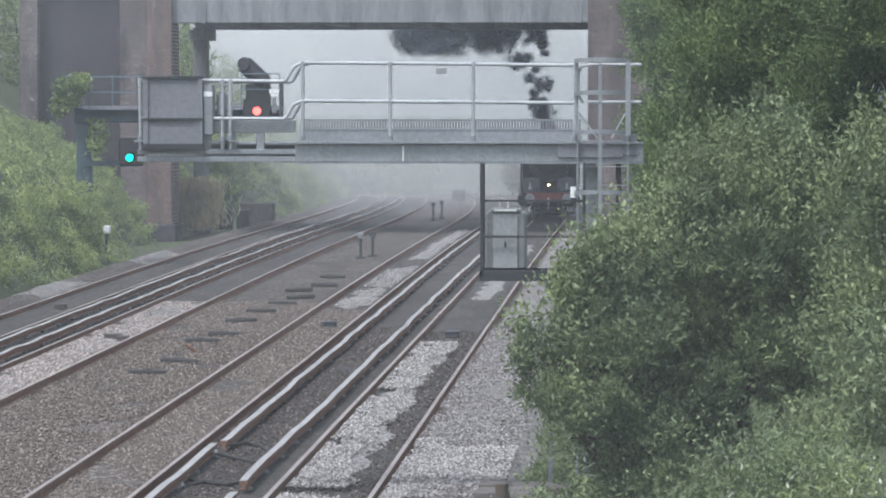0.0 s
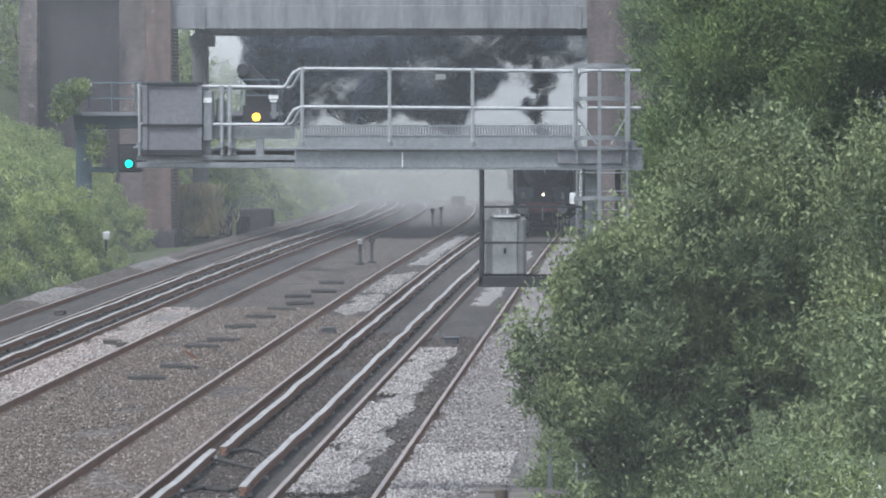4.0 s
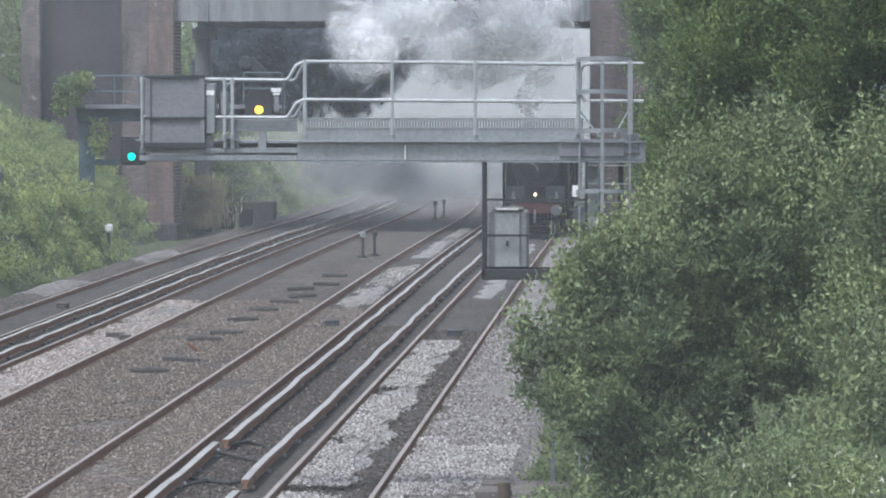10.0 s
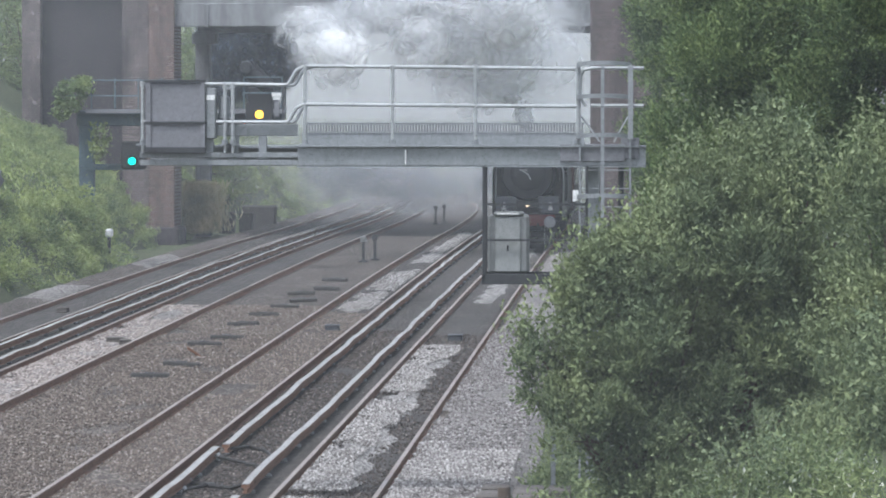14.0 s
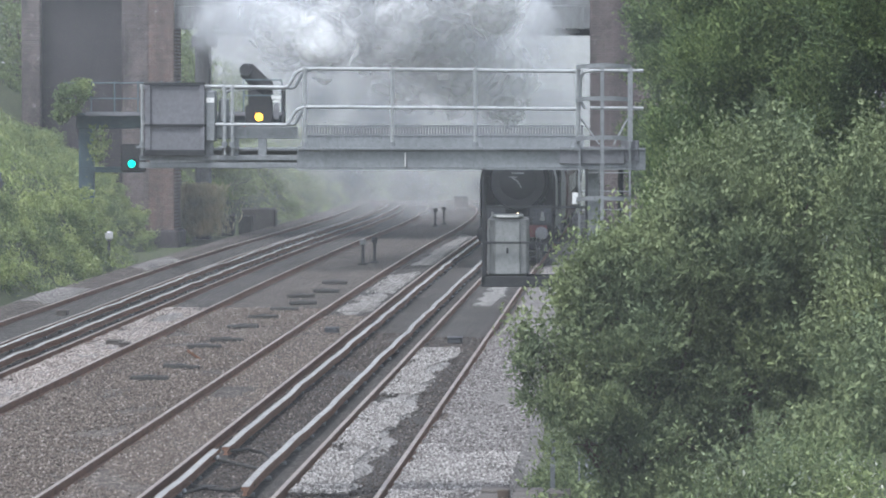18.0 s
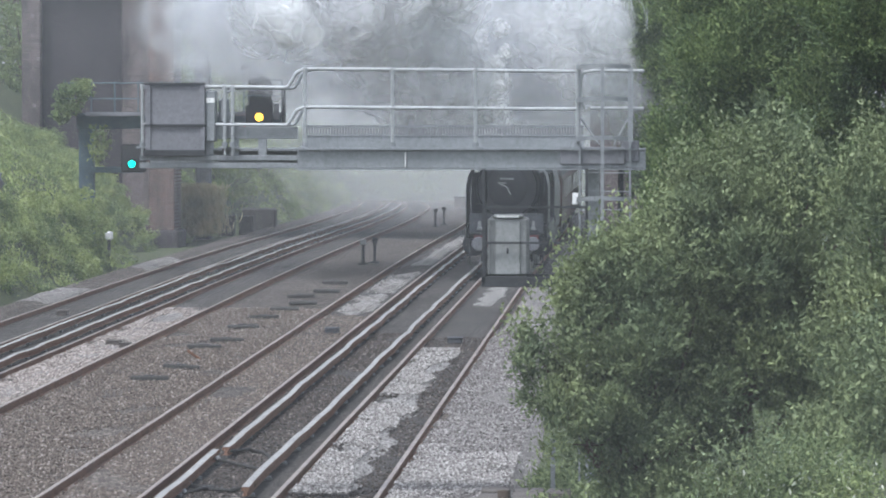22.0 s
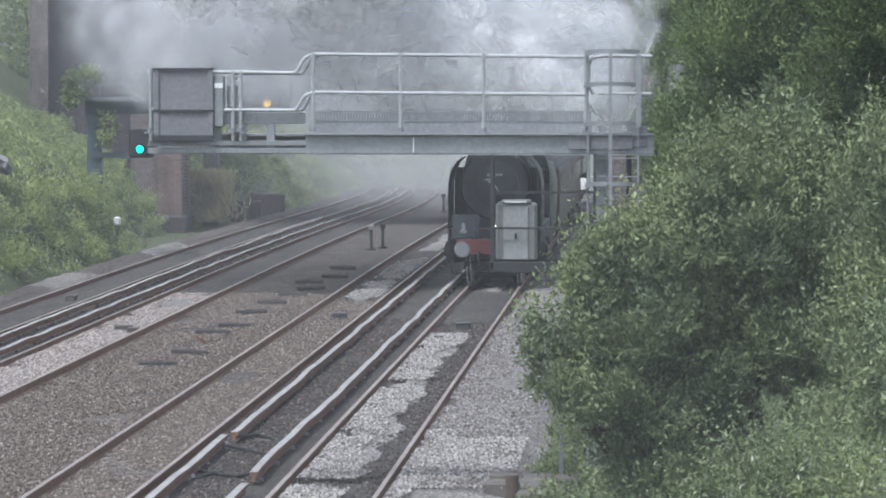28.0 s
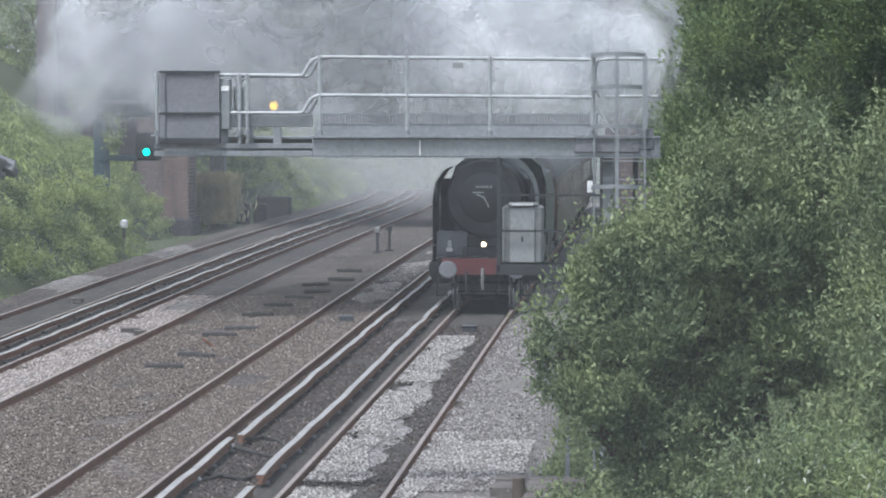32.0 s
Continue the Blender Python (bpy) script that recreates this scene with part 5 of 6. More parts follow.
# ---- small things beside the tracks ----
def build_small():
    for k, (x, y) in enumerate(((-10.25, 161), (-9.95, 163), (-10.4, 221), (-10.15, 226))):
        e = thing("trackside_post", "short dark trackside equipment post between the tracks", "trackside post", pose(x + bend(y), y, rise(y) - 0.15), "trackside posts")
        part("stem", Geo().box(-0.055, 0.055, -0.06, 0.06, 0, 0.72, 0.012), DARK_STEEL, e)
        part("cap", Geo().box(-0.11, 0.11, -0.12, 0.12, 0.7, 0.9, 0.03), CASE_PAINT if k == 0 else DARK_STEEL, e, "pale box on top" if k == 0 else "")
        part("foot", Geo().box(-0.16, 0.16, -0.16, 0.16, -0.02, 0.05, 0.01), DARK_STEEL, e)
    spots = [(-10.4, 93.5), (-10.15, 97.5), (-10.45, 105.6), (-10.2, 108.5), (-10.4, 115), (-10.3, 120), (-10.1, 124.5), (-9.9, 128.5), (-10.3, 133), (-9.8, 136.5), (-10.0, 143)]
    for x, y in spots:
        s = thing("old_sleeper", "old dark timber sleeper piece lying on the ballast", "timber", pose(x, y, -0.10, 0, random.uniform(-3, 3), random.uniform(-8, 8)), "loose old sleepers")
        part("baulk", Geo().box(-0.4, 0.4, -0.1, 0.1, -0.06, 0.05, 0.02), TIMBER, s)
        part("chair", Geo().box(-0.12, 0.1, -0.08, 0.08, 0.05, 0.065, 0.005), DARK_STEEL, s)
    s = thing("timber_stake", "reddish brown broken timber stake on the ballast", "timber", pose(-10.2, 101, -0.1, 0, 35, 20))
    part("stake", Geo().box(-0.25, 0.25, -0.03, 0.03, 0, 0.06, 0.01), RUST, s)
    for x, y, w in ((-4.65, 107.5, 0.17), (-7.9, 112, 0.17), (-12.6, 106, 0.2), (-12.25, 105, 0.12), (-15.8, 121, 0.14), (-4.7, 150, 0.16)):
        b = thing("signalling_box", "small grey signalling box between the rails", "trackside box", pose(x, y, -0.12), "track boxes")
        part("case", Geo().box(-w, w, -0.25, 0.25, 0, 0.13, 0.02), LOCO_GREY if x > -12 else SLAB, b)
        part("lid", Geo().box(-w - 0.015, w + 0.015, -0.27, 0.27, 0.13, 0.15, 0.008), LOCO_GREY if x > -12 else SLAB, b)
    # cables hanging round the conductor joint
    for pts in ([(-6.85, 73.0, -0.02), (-6.6, 74.0, -0.06), (-6.3, 73.6, -0.09), (-6.0, 72.0, -0.1)], [(-6.85, 71.4, -0.02), (-6.55, 71.0, -0.05), (-6.2, 70.6, -0.09), (-5.95, 70.2, -0.08)],
                [(-6.9, 67.5, -0.1), (-6.5, 66.6, -0.07), (-6.2, 66.4, -0.08), (-5.85, 66.6, 0.0)], [(-6.85, 66.2, -0.1), (-6.6, 66.5, -0.05), (-6.5, 67.0, -0.08), (-6.7, 67.4, -0.1)]):
        c = thing("cable", "black power cable joining the conductor rails", "cable", group="power cables")
        part("sheath", Geo().tube(pts, 0.03, 8), CABLE, c)
        part("lug", Geo().tube([pts[0], (pts[0][0] - 0.03, pts[0][1], pts[0][2] + 0.05)], 0.045, 8), STEEL, c)
    # cable trough lids and stump beside the gantry
    for k, (x, y, w, l) in enumerate(((-1.75, 65.6, 0.22, 0.8), (-1.75, 64.7, 0.22, 0.8), (-2.25, 65.6, 0.2, 0.7), (-2.25, 64.6, 0.22, 0.9), (-1.3, 65.4, 0.2, 0.8), (-1.75, 63.8, 0.22, 0.8), (-1.75, 62.9, 0.22, 0.8))):
        s = thing("trough_lid", "grey concrete cable trough lid lying on gravel", "concrete slab", pose(x, y, -0.02 + 0.01 * (k % 3), 0, 0, random.uniform(-4, 4)), "trough lids")
        part("slab", Geo().box(-w, w, -l / 2, l / 2, -0.25, 0.04, 0.015), SLAB, s)
    s = thing("stump", "short brown wooden stump beside the trough", "stump", pose(-2.05, 63.2, -0.3))
    part("stump_body", Geo().tube([(0, 0, 0), (0.01, 0, 0.3), (0, 0.01, 0.52)], [0.1, 0.095, 0.09], 12), BARK, s)
    s = thing("marker_post", "slim grey post beside the outer track", "post", pose(-1.42, 66, -0.3))
    part("stake", Geo().box(-0.035, 0.035, -0.03, 0.03, 0, 1.05, 0.008), GALV, s)
    # white marker and walls by the bank
    s = thing("marker_stone", "small white marker post on the bank", "marker post", pose(-19.0, 158, ground_z(-19.0, 158)))
    part("stem", Geo().box(-0.05, 0.05, -0.05, 0.05, -0.2, 0.75, 0.01), DARK_STEEL, s)
    part("cap", Geo().box(-0.14, 0.14, -0.1, 0.1, 0.7, 1.0, 0.05), WHITE, s, "white cap")
    for x, y, w, h in ((-19.35, 206, 0.35, 1.0), (-18.75, 209, 0.3, 0.9), (-18.55, 214, 0.8, 1.15)):
        s = thing("retaining_block", "dark old retaining block at the foot of the bank", "retaining wall", pose(x, y, rise(y) - 0.3), "retaining blocks")
        part("block", Geo().box(-w, w, -0.5, 0.5, 0, h, 0.06), TIMBER, s)
    s = thing("stone_heap", "broken pale concrete rubble on the bank", "rubble", pose(-20.3, 137, ground_z(-20.3, 137) + 0.1))
    for k in range(6):
        part("rubble", Geo().box(-0.3, 0.2, -0.2, 0.2, 0, 0.3, 0.05), CONCRETE, s).matrix_basis = pose(random.uniform(-0.5, 0.5), random.uniform(-0.4, 0.4), 0.12 * k, 10 * k, 14 * k, 40 * k)
    s = thing("far_hut", "small reddish lineside hut far along the line", "hut", pose(-9.9 + bend(300), 300, rise(300) - 0.6))
    part("wall", Geo().box(-0.45, 0.45, -0.45, 0.45, -0.3, 1.1, 0.03), BRICK_RED, s)
    part("roof", Geo().box(-0.5, 0.5, -0.5, 0.5, 1.1, 1.2, 0.03), ROOF, s)


# ---- loose stones on the ballast ----
def stones(name, spots, sizes, mat, label):
    """Small broken stones, each a squashed octahedron."""
    n = len(spots)
    unit = np.array([(1, 0, 0), (-1, 0, 0), (0, 1, 0), (0, -1, 0), (0, 0, 1), (0, 0, -1)], float)
    tri = np.array([(0, 2, 4), (2, 1, 4), (1, 3, 4), (3, 0, 4), (2, 0, 5), (1, 2, 5), (3, 1, 5), (0, 3, 5)])
    v = unit[None] * rng.uniform(0.55, 1.3, (n, 6, 1)) * sizes[:, None, None] * np.array([1, 1, 0.7])
    a = rng.uniform(0, 6.28, n)
    t = np.clip(rng.normal(0, 0.4, n), -0.7, 0.7)
    c, s = np.cos(a)[:, None], np.sin(a)[:, None]
    x, y, z = v[:, :, 0] * c - v[:, :, 1] * s, v[:, :, 0] * s + v[:, :, 1] * c, v[:, :, 2]
    z = z + x * np.tan(t)[:, None] * 0.5
    v = np.stack([x, y, z], 2) + spots[:, None, :]
    f = (tri[None] + (np.arange(n) * 6)[:, None, None]).reshape(-1)
    me = bpy.data.meshes.new(name)
    me.vertices.add(6 * n)
    me.vertices.foreach_set("co", v.ravel())
    me.loops.add(24 * n)
    me.loops.foreach_set("vertex_index", f.astype(np.int32))
    me.polygons.add(8 * n)
    me.polygons.foreach_set("loop_start", np.arange(0, 24 * n, 3, dtype=np.int32))
    me.update(calc_edges=True)
    ob = link(name, me, mat, None, smooth=False)
    return tagged(ob, label, "stones", kind="stuff")


def build_stones():
    def field(n, x0, x1, y0, y1, z, keep=None):
        y = y0 + (y1 - y0) * rng.random(n) ** 1.25
        p = np.stack([rng.uniform(x0, x1, n), y, np.full(n, z) + rng.uniform(-0.012, 0.012, n)], 1)
        for a, b in RAILS.values():
            p = p[(np.abs(p[:, 0] - a) > 0.09) & (np.abs(p[:, 0] - b) > 0.09)]
        for c in CONDUCTORS.values():
            p = p[np.abs(p[:, 0] - c) > 0.1]
        m = np.array([noise.noise((q[0] * 0.9, q[1] * 0.35, 3.0)) for q in p])
        return p[m > -0.12 - 0.35 * rng.random(len(p))]
    p = np.concatenate([field(46000, -12.0, -8.85, 60, 126, -0.14), field(20000, -8.7, -7.4, 60, 122, -0.112)])
    stones("loose_ballast", p, rng.uniform(0.016, 0.036, len(p)), STONE_OLD, "loose brownish ballast stones between the rails")
    p = np.concatenate([field(17000, -7.2, -5.9, 60, 112, -0.115), field(7000, -5.3, -4.0, 60, 110, -0.108)])
    stones("loose_oily_ballast", p, rng.uniform(0.016, 0.036, len(p)), STONE_DARK, "loose dark oil-stained ballast stones beside the conductor rails")
    p = field(16000, -13.4, -12.1, 80, 125, -0.09)
    stones("loose_pinkish_ballast", p, rng.uniform(0.018, 0.038, len(p)), STONE_PINK, "loose pale pinkish ballast stones between the rails")
    p = np.concatenate([field(26000, -3.8, -2.1, 60, 100, -0.03), field(17000, -5.25, -4.3, 60.5, 104, -0.03), field(3000, -8.5, -7.6, 122, 150, -0.05)])
    edge = np.array([noise.noise((q[0] * 1.2, q[1] * 0.33, 1.0)) for q in p])
    inner = (p[:, 0] < -3.9) & (p[:, 0] < -4.5 + 0.45 * edge) & ~((p[:, 1] > 64.4) & (p[:, 1] < 65.5))
    outer = (p[:, 0] > -3.9) & (np.abs(p[:, 1] - 69.5 - 6 * edge) < 4.2)
    p = p[inner | outer]
    stones("loose_pale_ballast", p, rng.uniform(0.016, 0.036, len(p)), STONE_NEW, "loose pale grey fresh ballast stones")
    p = field(15000, -3.8, -2.1, 64, 112, -0.03)
    stones("loose_shoulder_ballast", p, rng.uniform(0.014, 0.034, len(p)), STONE_MIX, "loose mauve-grey ballast stones on the shoulder")


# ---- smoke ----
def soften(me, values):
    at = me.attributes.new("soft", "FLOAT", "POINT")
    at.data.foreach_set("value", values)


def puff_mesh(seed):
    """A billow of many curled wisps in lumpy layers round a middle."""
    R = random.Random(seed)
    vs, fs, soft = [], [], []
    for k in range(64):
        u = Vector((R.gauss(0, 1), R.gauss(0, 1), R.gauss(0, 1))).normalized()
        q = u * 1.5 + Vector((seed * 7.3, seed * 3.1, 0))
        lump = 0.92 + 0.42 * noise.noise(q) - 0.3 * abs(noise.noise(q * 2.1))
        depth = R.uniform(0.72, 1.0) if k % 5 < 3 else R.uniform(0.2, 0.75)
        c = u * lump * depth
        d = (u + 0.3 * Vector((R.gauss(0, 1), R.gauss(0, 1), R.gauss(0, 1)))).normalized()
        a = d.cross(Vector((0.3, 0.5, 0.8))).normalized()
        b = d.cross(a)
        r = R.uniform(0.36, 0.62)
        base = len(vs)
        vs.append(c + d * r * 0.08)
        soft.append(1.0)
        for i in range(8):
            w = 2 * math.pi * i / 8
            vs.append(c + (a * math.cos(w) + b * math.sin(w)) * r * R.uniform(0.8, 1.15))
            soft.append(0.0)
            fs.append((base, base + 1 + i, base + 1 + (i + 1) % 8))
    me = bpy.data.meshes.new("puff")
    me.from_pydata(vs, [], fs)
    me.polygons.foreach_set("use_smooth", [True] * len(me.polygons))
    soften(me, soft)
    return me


def haze_mesh():
    """Nested pale shells: a wide, almost even veil that lightens what lies behind."""
    bm = bmesh.new()
    bmesh.ops.create_icosphere(bm, subdivisions=5, radius=1.0)
    for v in bm.verts:
        v.co *= 1 + 0.1 * noise.noise(v.co * 0.9)
    faces = [tuple(v.index for v in f.verts) for f in bm.faces]
    co = [v.co.copy() for v in bm.verts]
    bm.free()
    k = len(co)
    vs = co + [c * 0.9 for c in co] + [c * 0.8 for c in co] + [c * 0.7 for c in co]
    fs = [tuple(i + q * k for i in f) for q in range(4) for f in faces]
    me = bpy.data.meshes.new("haze")
    me.from_pydata(vs, [], fs)
    me.polygons.foreach_set("use_smooth", [True] * len(me.polygons))
    soften(me, [1.0] * len(vs))
    return me


PUFFS = []


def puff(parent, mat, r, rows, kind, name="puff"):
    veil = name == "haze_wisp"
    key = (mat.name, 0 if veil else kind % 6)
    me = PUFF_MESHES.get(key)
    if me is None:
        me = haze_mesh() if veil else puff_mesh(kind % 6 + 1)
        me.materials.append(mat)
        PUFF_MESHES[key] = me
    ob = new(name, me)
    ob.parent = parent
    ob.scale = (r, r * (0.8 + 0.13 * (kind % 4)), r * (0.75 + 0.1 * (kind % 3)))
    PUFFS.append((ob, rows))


PUFF_MESHES = {}


def chimney_at(t):
    return car_pose(front(t), 13.0) @ Vector((0, 2.2, 3.95))


def build_smoke():
    R = random.Random(5)
    P = thing("steam_plume", "billowing white steam and dark smoke from the locomotive", "smoke")
    # the rising column
    for k in range(190):
        te = -2.4 + 0.183 * k
        r = R.uniform(0.26, 0.4) if k % 3 else R.uniform(0.5, 0.8)
        c0 = chimney_at(te)
        rows = []
        spin = R.uniform(-14, 14)
        wob = R.uniform(-0.42, 0.36)
        times = sorted({0.0, 32.0, *[min(max(te + a, 0), 32) for a in (-0.6, 0, 0.4, 0.8, 1.2, 1.8, 2.4, 3.2, 4.2, 6, 9)]} | {float(q) for q in range(0, 33, 4) if q < te - 0.6})
        for t in times:
            a = t - te
            if a <= 0:
                p = car_pose(front(t), 13.0) @ Vector((0, 2.15, 2.9))
            else:
                b = min(a, 6.0)
                far = max(0.0, a - 4.5)
                p = Vector((c0.x - 0.30 * b - 0.05 * b * b + wob * a - 0.4 * far, c0.y - 2.75 * min(a, 4.5) + 0.25 * b + 0.6 * far, c0.z + 1.75 * b + 0.12 * b * b + 2.6 * far))
            rows.append((t, pose(p.x, p.y, p.z, spin * t * 0.4, 0, 40 * k + spin * t)))
        puff(P, SOOT if te < 3.6 else COLUMN, r, rows, k)
    # the cloud that rolls on over the train
    for k in range(70):
        u = R.random() if k < 58 else -R.random()
        x = -4.5 - 10.2 * u ** 1.15 if u > 0 else -3.2 - 2.2 * u
        yr = R.uniform(2.5, 16) if k % 5 else R.uniform(-2.5, 3)
        z = R.uniform(6.6, 10.4) + 0.5 * abs(u)
        r = R.uniform(1.4, 2.7)
        ta = max(7.0, (212.4 - 189.5 + yr + r) / 3.035) + R.uniform(0, 0.8) + (2.2 * u if u < 0.5 else 9.0 * u)
        if u < 0:
            ta, z = 19.0 + R.uniform(0, 4), z - 0.8
        ph, spin = R.uniform(0, 6.28), R.uniform(-7, 7)
        rows = []
        for t in sorted({0.0, ta - 2.6, ta - 1.8, ta - 0.9, ta, *[ta + q for q in (2.5, 5, 7.5, 10, 12.5, 15, 17.5, 20, 22.5)], 32.0}):
            if t > 32 or t < 0:
                continue
            a = max(0.0, t - ta)
            lift = min(max((ta - t) / 2.6, 0), 1)
            lift = 8.5 * lift * lift * (3 - 2 * lift)
            px = x - 0.06 * a + 1.0 * math.sin(ph + 0.25 * t) + (2.5 * lift / 8.5)
            pz = z + 0.6 * math.sin(ph * 2 + 0.2 * t) + lift - (0.09 * a if x < -11 else 0.02 * a)
            rows.append((t, pose(px, front(t) + yr + 0.03 * a + 2.4 * lift, pz + 0.45 * lift, spin * t, 0.5 * spin * t, 47 * k + 0.8 * spin * t)))
        puff(P, STEAM if k % 3 and x > -10.5 else STEAM_THIN, r, rows, k)
    # steam that trails over the coaches
    for k in range(44):
        x, yr, z = R.uniform(-11.5, -3.0), R.uniform(7, 34), R.uniform(5.2, 9.0)
        ta, ph, spin = R.uniform(17.5, 25.0), R.uniform(0, 6.28), R.uniform(-6, 6)
        rows = []
        for t in sorted({0.0, 6.0, 12.0, ta - 3.2, ta - 1.6, ta, *[float(q) for q in range(18, 32, 2) if q > ta], 32.0}):
            lift = min(max((ta - t) / 3.2, 0), 1)
            lift = 14.0 * lift * lift * (3 - 2 * lift)
            rows.append((t, pose(x + 0.7 * math.sin(ph + 0.3 * t), front(t) + yr + 1.9 * lift, z + lift + 0.4 * math.sin(ph + 0.2 * t), spin * t, 0, 53 * k + spin * t)))
        puff(P, STEAM if k % 2 else STEAM_THIN, R.uniform(1.3, 2.3), rows, k)
    # first billow, which rolls out from under the bridge
    for k in range(16):
        x = -4.2 - 7.5 * (k + 0.5) / 16 + R.uniform(-0.5, 0.5)
        r = R.uniform(1.3, 1.9)
        t0 = 4.35 + 1.3 * R.random()
        yr, z = R.uniform(-6.0, -1.5), R.uniform(7.0, 10.4)
        ph, spin = R.uniform(0, 6.28), R.uniform(-8, 8)
        rows = [(0.0, pose(x + 2, 213, 12.8, 0, 0, 47 * k)), (2.0, pose(x + 2, 213, 12.8, 0, 0, 47 * k + 5)), (t0 - 1.4, pose(x + 1.5, 212, 12.6, 5, 0, 47 * k + 9)),
                (t0 - 0.5, pose(x + 1, 210.5, 7.6, 8, 0, 47 * k + 14)), (t0, pose(x + 0.6, 207, 6.4, 12, 0, 47 * k + 20)), (t0 + 0.7, pose(x + 0.4, 197, 6.4, 16, 0, 47 * k + 28)),
                (t0 + 1.2, pose(x + 0.2, 188.6, 6.9, 20, 0, 47 * k + 36)), (t0 + 1.8, pose(x + 0.1, 187, 0.35 * 6.9 + 0.65 * z, 20, 0, 47 * k + 38))]
        for t in (8.6, 10.0, 12.0, 15.0, 18.0, 22.0, 26.0, 29.0, 32.0):
            a = t - 8.6
            rows.append((t, pose(x - 0.12 * a + 0.6 * math.sin(ph + 0.3 * t), front(t) + yr + 0.12 * a, z + 0.05 * a + 0.4 * math.sin(ph + 0.25 * t), 20 + spin * a, 0, 47 * k + 40 + spin * a)))
        puff(P, COLUMN if k % 4 == 1 else STEAM, r, rows, k)
    # dark smoke trapped beyond the bridge: it spreads out under the deck, then clears
    D = thing("smoke_bank", "dark coal smoke drifting beyond the bridge", "smoke")
    for k in range(92):
        u = ((k * 0.618) % 1.0) ** 0.9
        x = -6.8 - 14.0 * u
        z = R.uniform(4.9, 9.2) + 0.5 * u
        if k % 9 == 4:
            x, z = R.uniform(-6.5, -3.4), R.uniform(8.0, 9.3)
        elif k % 11 == 5:
            x, z = R.uniform(-14.0, -10.5), R.uniform(2.4, 3.6)
        y = R.uniform(209, 220)
        r = R.uniform(1.0, 1.75)
        ta = max(np.interp(-x, (7, 9.7, 12.4, 15, 16.3, 17.5, 20.5), (-1.0, 0.0, 1.0, 2.0, 3.0, 3.5, 5.3)), np.interp(-z, (-9.2, -8.2, -7.0, -5.6, -4.6, -3.6, -2.2), (-1.0, 0.2, 1.2, 2.2, 3.1, 5.2, 6.2))) + R.uniform(0.1, 0.7)
        if x > -6.5:
            ta = R.uniform(1.3, 3.0)
        go = np.interp(-x, (7, 13, 16, 20), (7.2, 8.6, 11.0, 14.0)) + R.uniform(0, 1.2)
        if z < 3.7:
            go = R.uniform(7.0, 8.4)
        rows = []
        for t in sorted({0.0, max(0.0, ta - 1.5), max(0.0, ta - 0.7), max(0.0, ta), ta + 1.5, go, go + 1.5, go + 3, go + 6, 32.0}):
            lift = min(max((ta - t) / 1.6, 0), 1)
            lift = 6.0 * lift * lift * (3 - 2 * lift) if ta > 0 else 0
            a = max(0.0, t - go)
            rows.append((t, pose(x + 0.45 * lift - 0.5 * a + 0.3 * math.sin(t + k), y - 0.1 * t, z + lift + min(1.6 * a, 13), 4 * t, 3 * t, 50 * k + 5 * t)))
        puff(D, SOOT, r, rows, k)
    # pale smoke that rolls low over the rails beyond the bridge
    for k in range(26):
        x, y, z = R.uniform(-17, -7.5), R.uniform(212, 236), R.uniform(0.9, 3.2)
        ta, go = R.uniform(6.5, 9.5), R.uniform(13, 19)
        rows = []
        for t in sorted({0.0, ta - 3, ta - 1.5, ta, ta + 2, go, go + 3, go + 6, 32.0}):
            lift = min(max((ta - t) / 3.0, 0), 1)
            a = max(0.0, t - go)
            rows.append((t, pose(x + bend(y) + 3 * lift - 0.5 * a, y, z + 10.5 * lift * lift * (3 - 2 * lift) + min(1.6 * a, 14), 3 * t, 2 * t, 61 * k + 4 * t)))
        puff(D, STEAM_THIN, R.uniform(1.1, 1.8), rows, k)
    # added veils: pale shells give distant haze, the nearest lifts dark tones
    H = thing("haze", "thin pale drifting haze over the cutting, with an added near veil", "haze")
    for k, (x, y, z, r) in enumerate(((-16, 350, 2, 26), (-8, 300, 1, 22), (-20, 262, 2, 20), (-12, 232, 3, 17), (-17, 166, 3, 15), (-9, 122, 2, 16), (-2, 30, 3, 9))):
        puff(H, HAZE_FAR if y > 225 else HAZE, r, [(0.0, pose(x, y, z, 23 + 19 * k, 13, 41 * k)), (16.0, pose(x - 0.6, y, z, 24 + 19 * k, 13, 41 * k + 3)), (32.0, pose(x - 1.2, y, z + 0.2, 25 + 19 * k, 13, 41 * k + 6))], k, "haze_wisp")


# ---- put it together ----
build_ground()
build_mounds()
build_near_gantry()
build_far_gantry()
build_bridge()
LOCO, LOCO_WHEELS = build_loco()
TENDER = build_tender()
COACHES = [build_coach()]
for _ in range(4):
    COACHES.append(copy_thing(COACHES[0], pose(0, 0, 0)))
build_plants()
build_small()
build_stones()
build_smoke()
build_tracks()


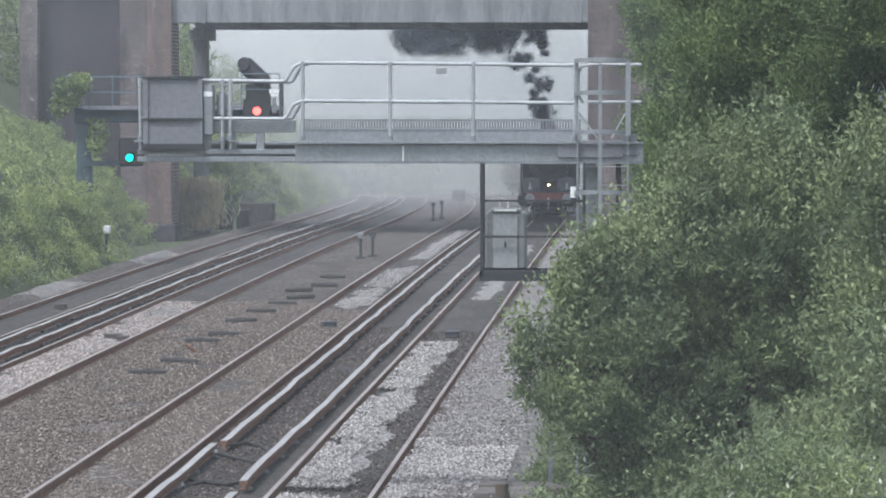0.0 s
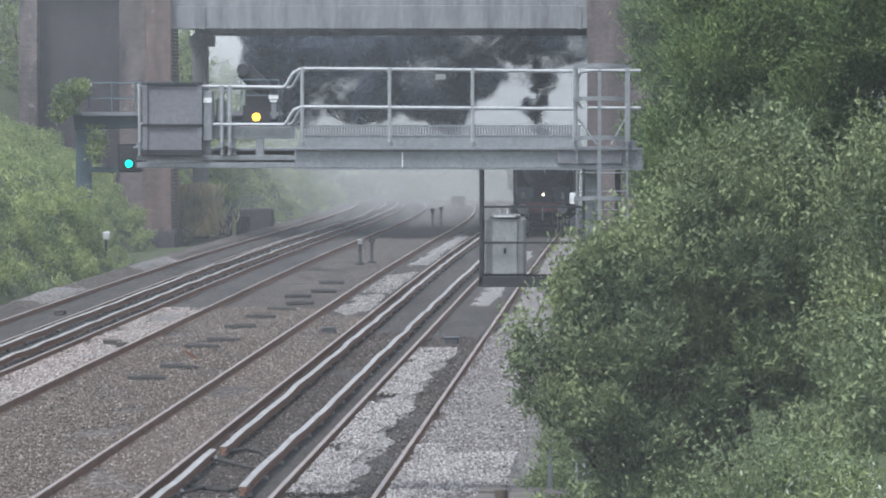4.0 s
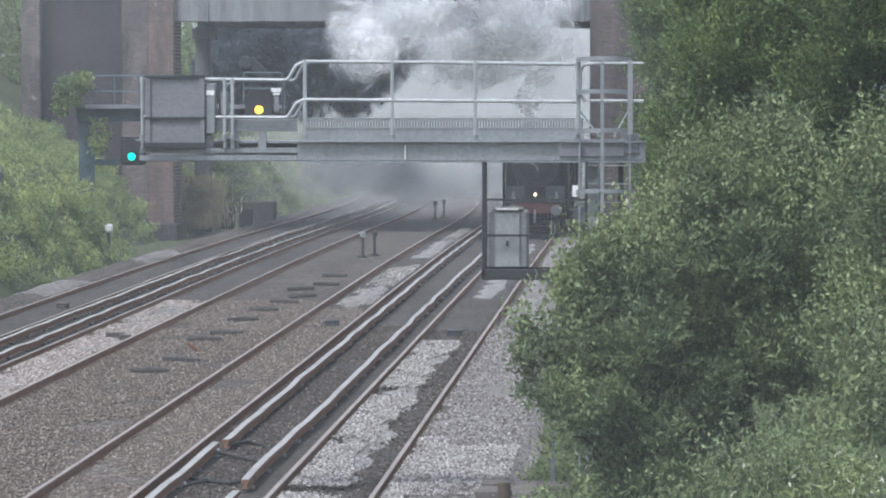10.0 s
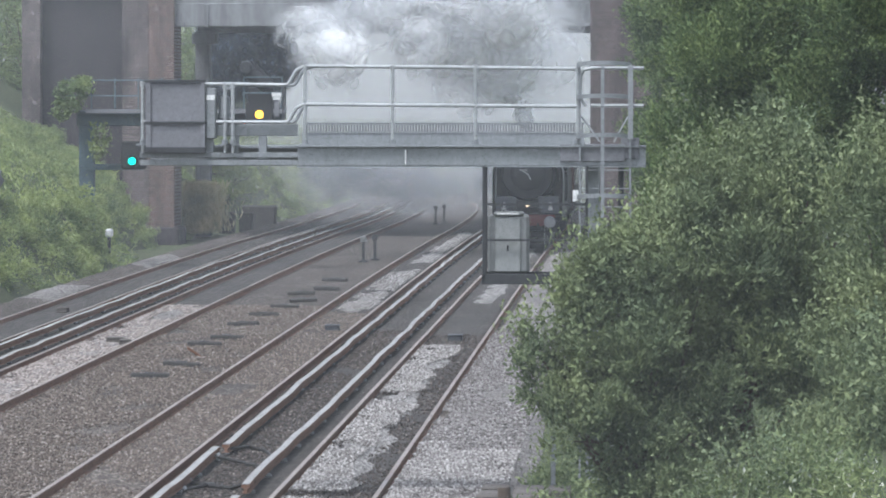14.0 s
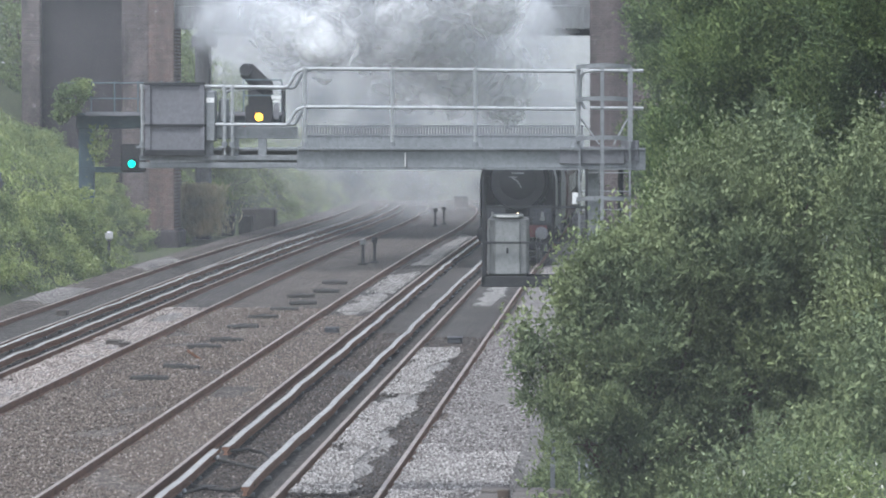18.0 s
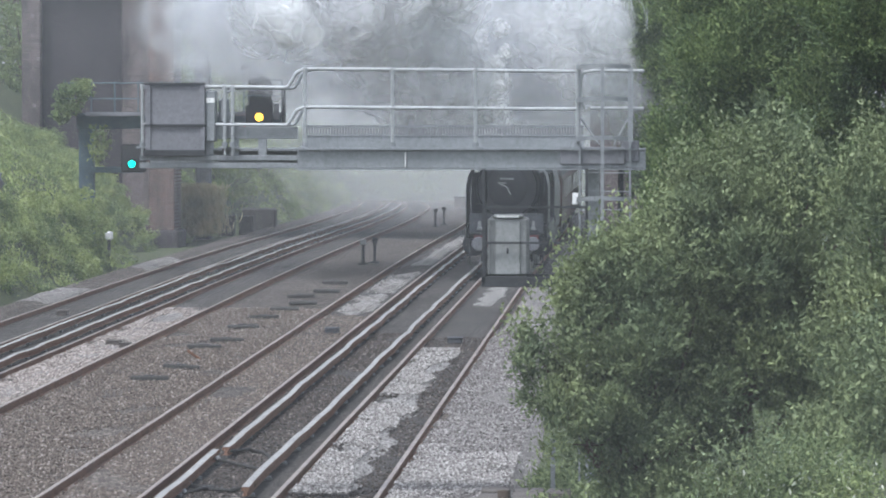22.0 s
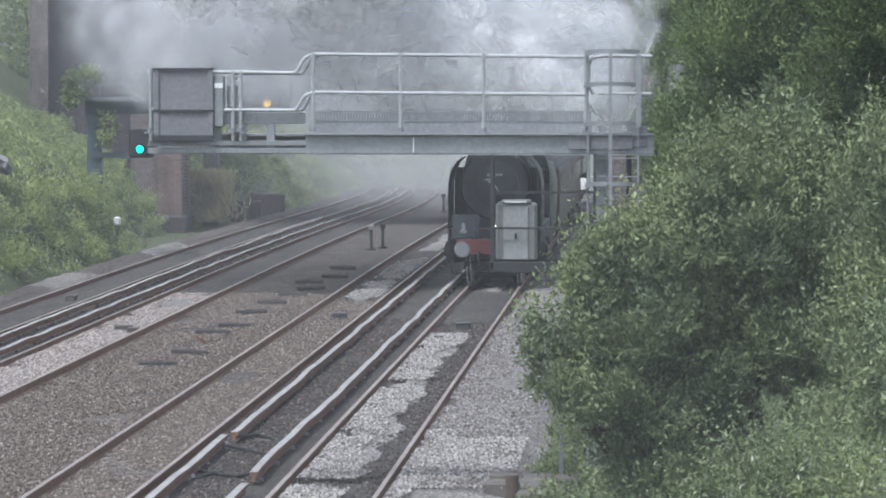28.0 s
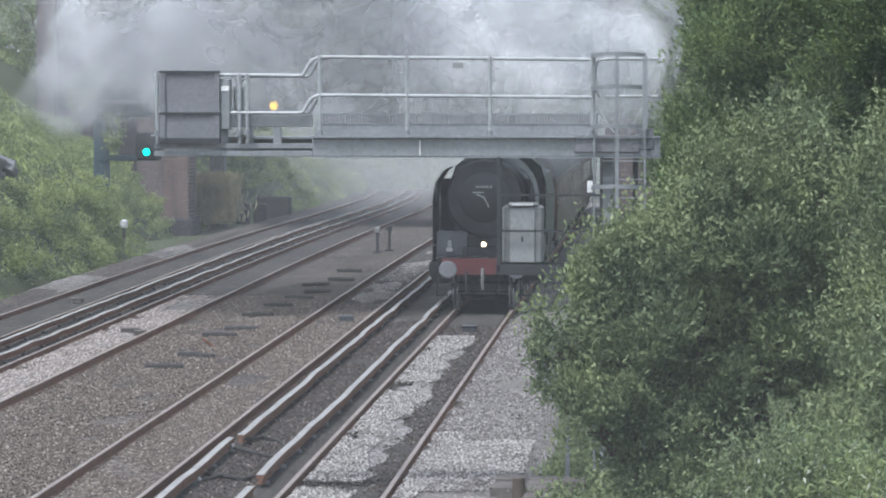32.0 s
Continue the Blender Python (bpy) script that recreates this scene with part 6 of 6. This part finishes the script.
def motions():
    times = [float(t) for t in range(0, 33)]
    walk(LOCO, [(t, car_pose(front(t), 13.0)) for t in times])
    walk(TENDER, [(t, car_pose(front(t) + 13.4, 7.2)) for t in times])
    for k, c in enumerate(COACHES):
        walk(c, [(t, car_pose(front(t) + 21.2 + 20.1 * k, 19.6)) for t in times])
    for ob, yy, r in LOCO_WHEELS:
        step = 0.2 if r < 0.6 else 0.4
        rows = []
        for k in range(int(32 / step) + 1):
            t = k * step
            rows.append((t, pose(0, yy, r) @ pose(0, 0, 0, math.degrees(3.035 * t / r) % 360)))
        walk(ob, rows)
    for ob in VANES:
        shown = pose(-13.27, -0.96, 4.81)
        walk(ob, [(0.0, shown), (2.3, shown), (2.4, shown @ pose(0, 0, 0, 0, -45, 0)), (2.5, shown @ pose(0, 0, 0, 0, -90, 0)), (32.0, shown @ pose(0, 0, 0, 0, -90, 0))])
    for ob, rows in PUFFS:
        walk(ob, rows)


motions()
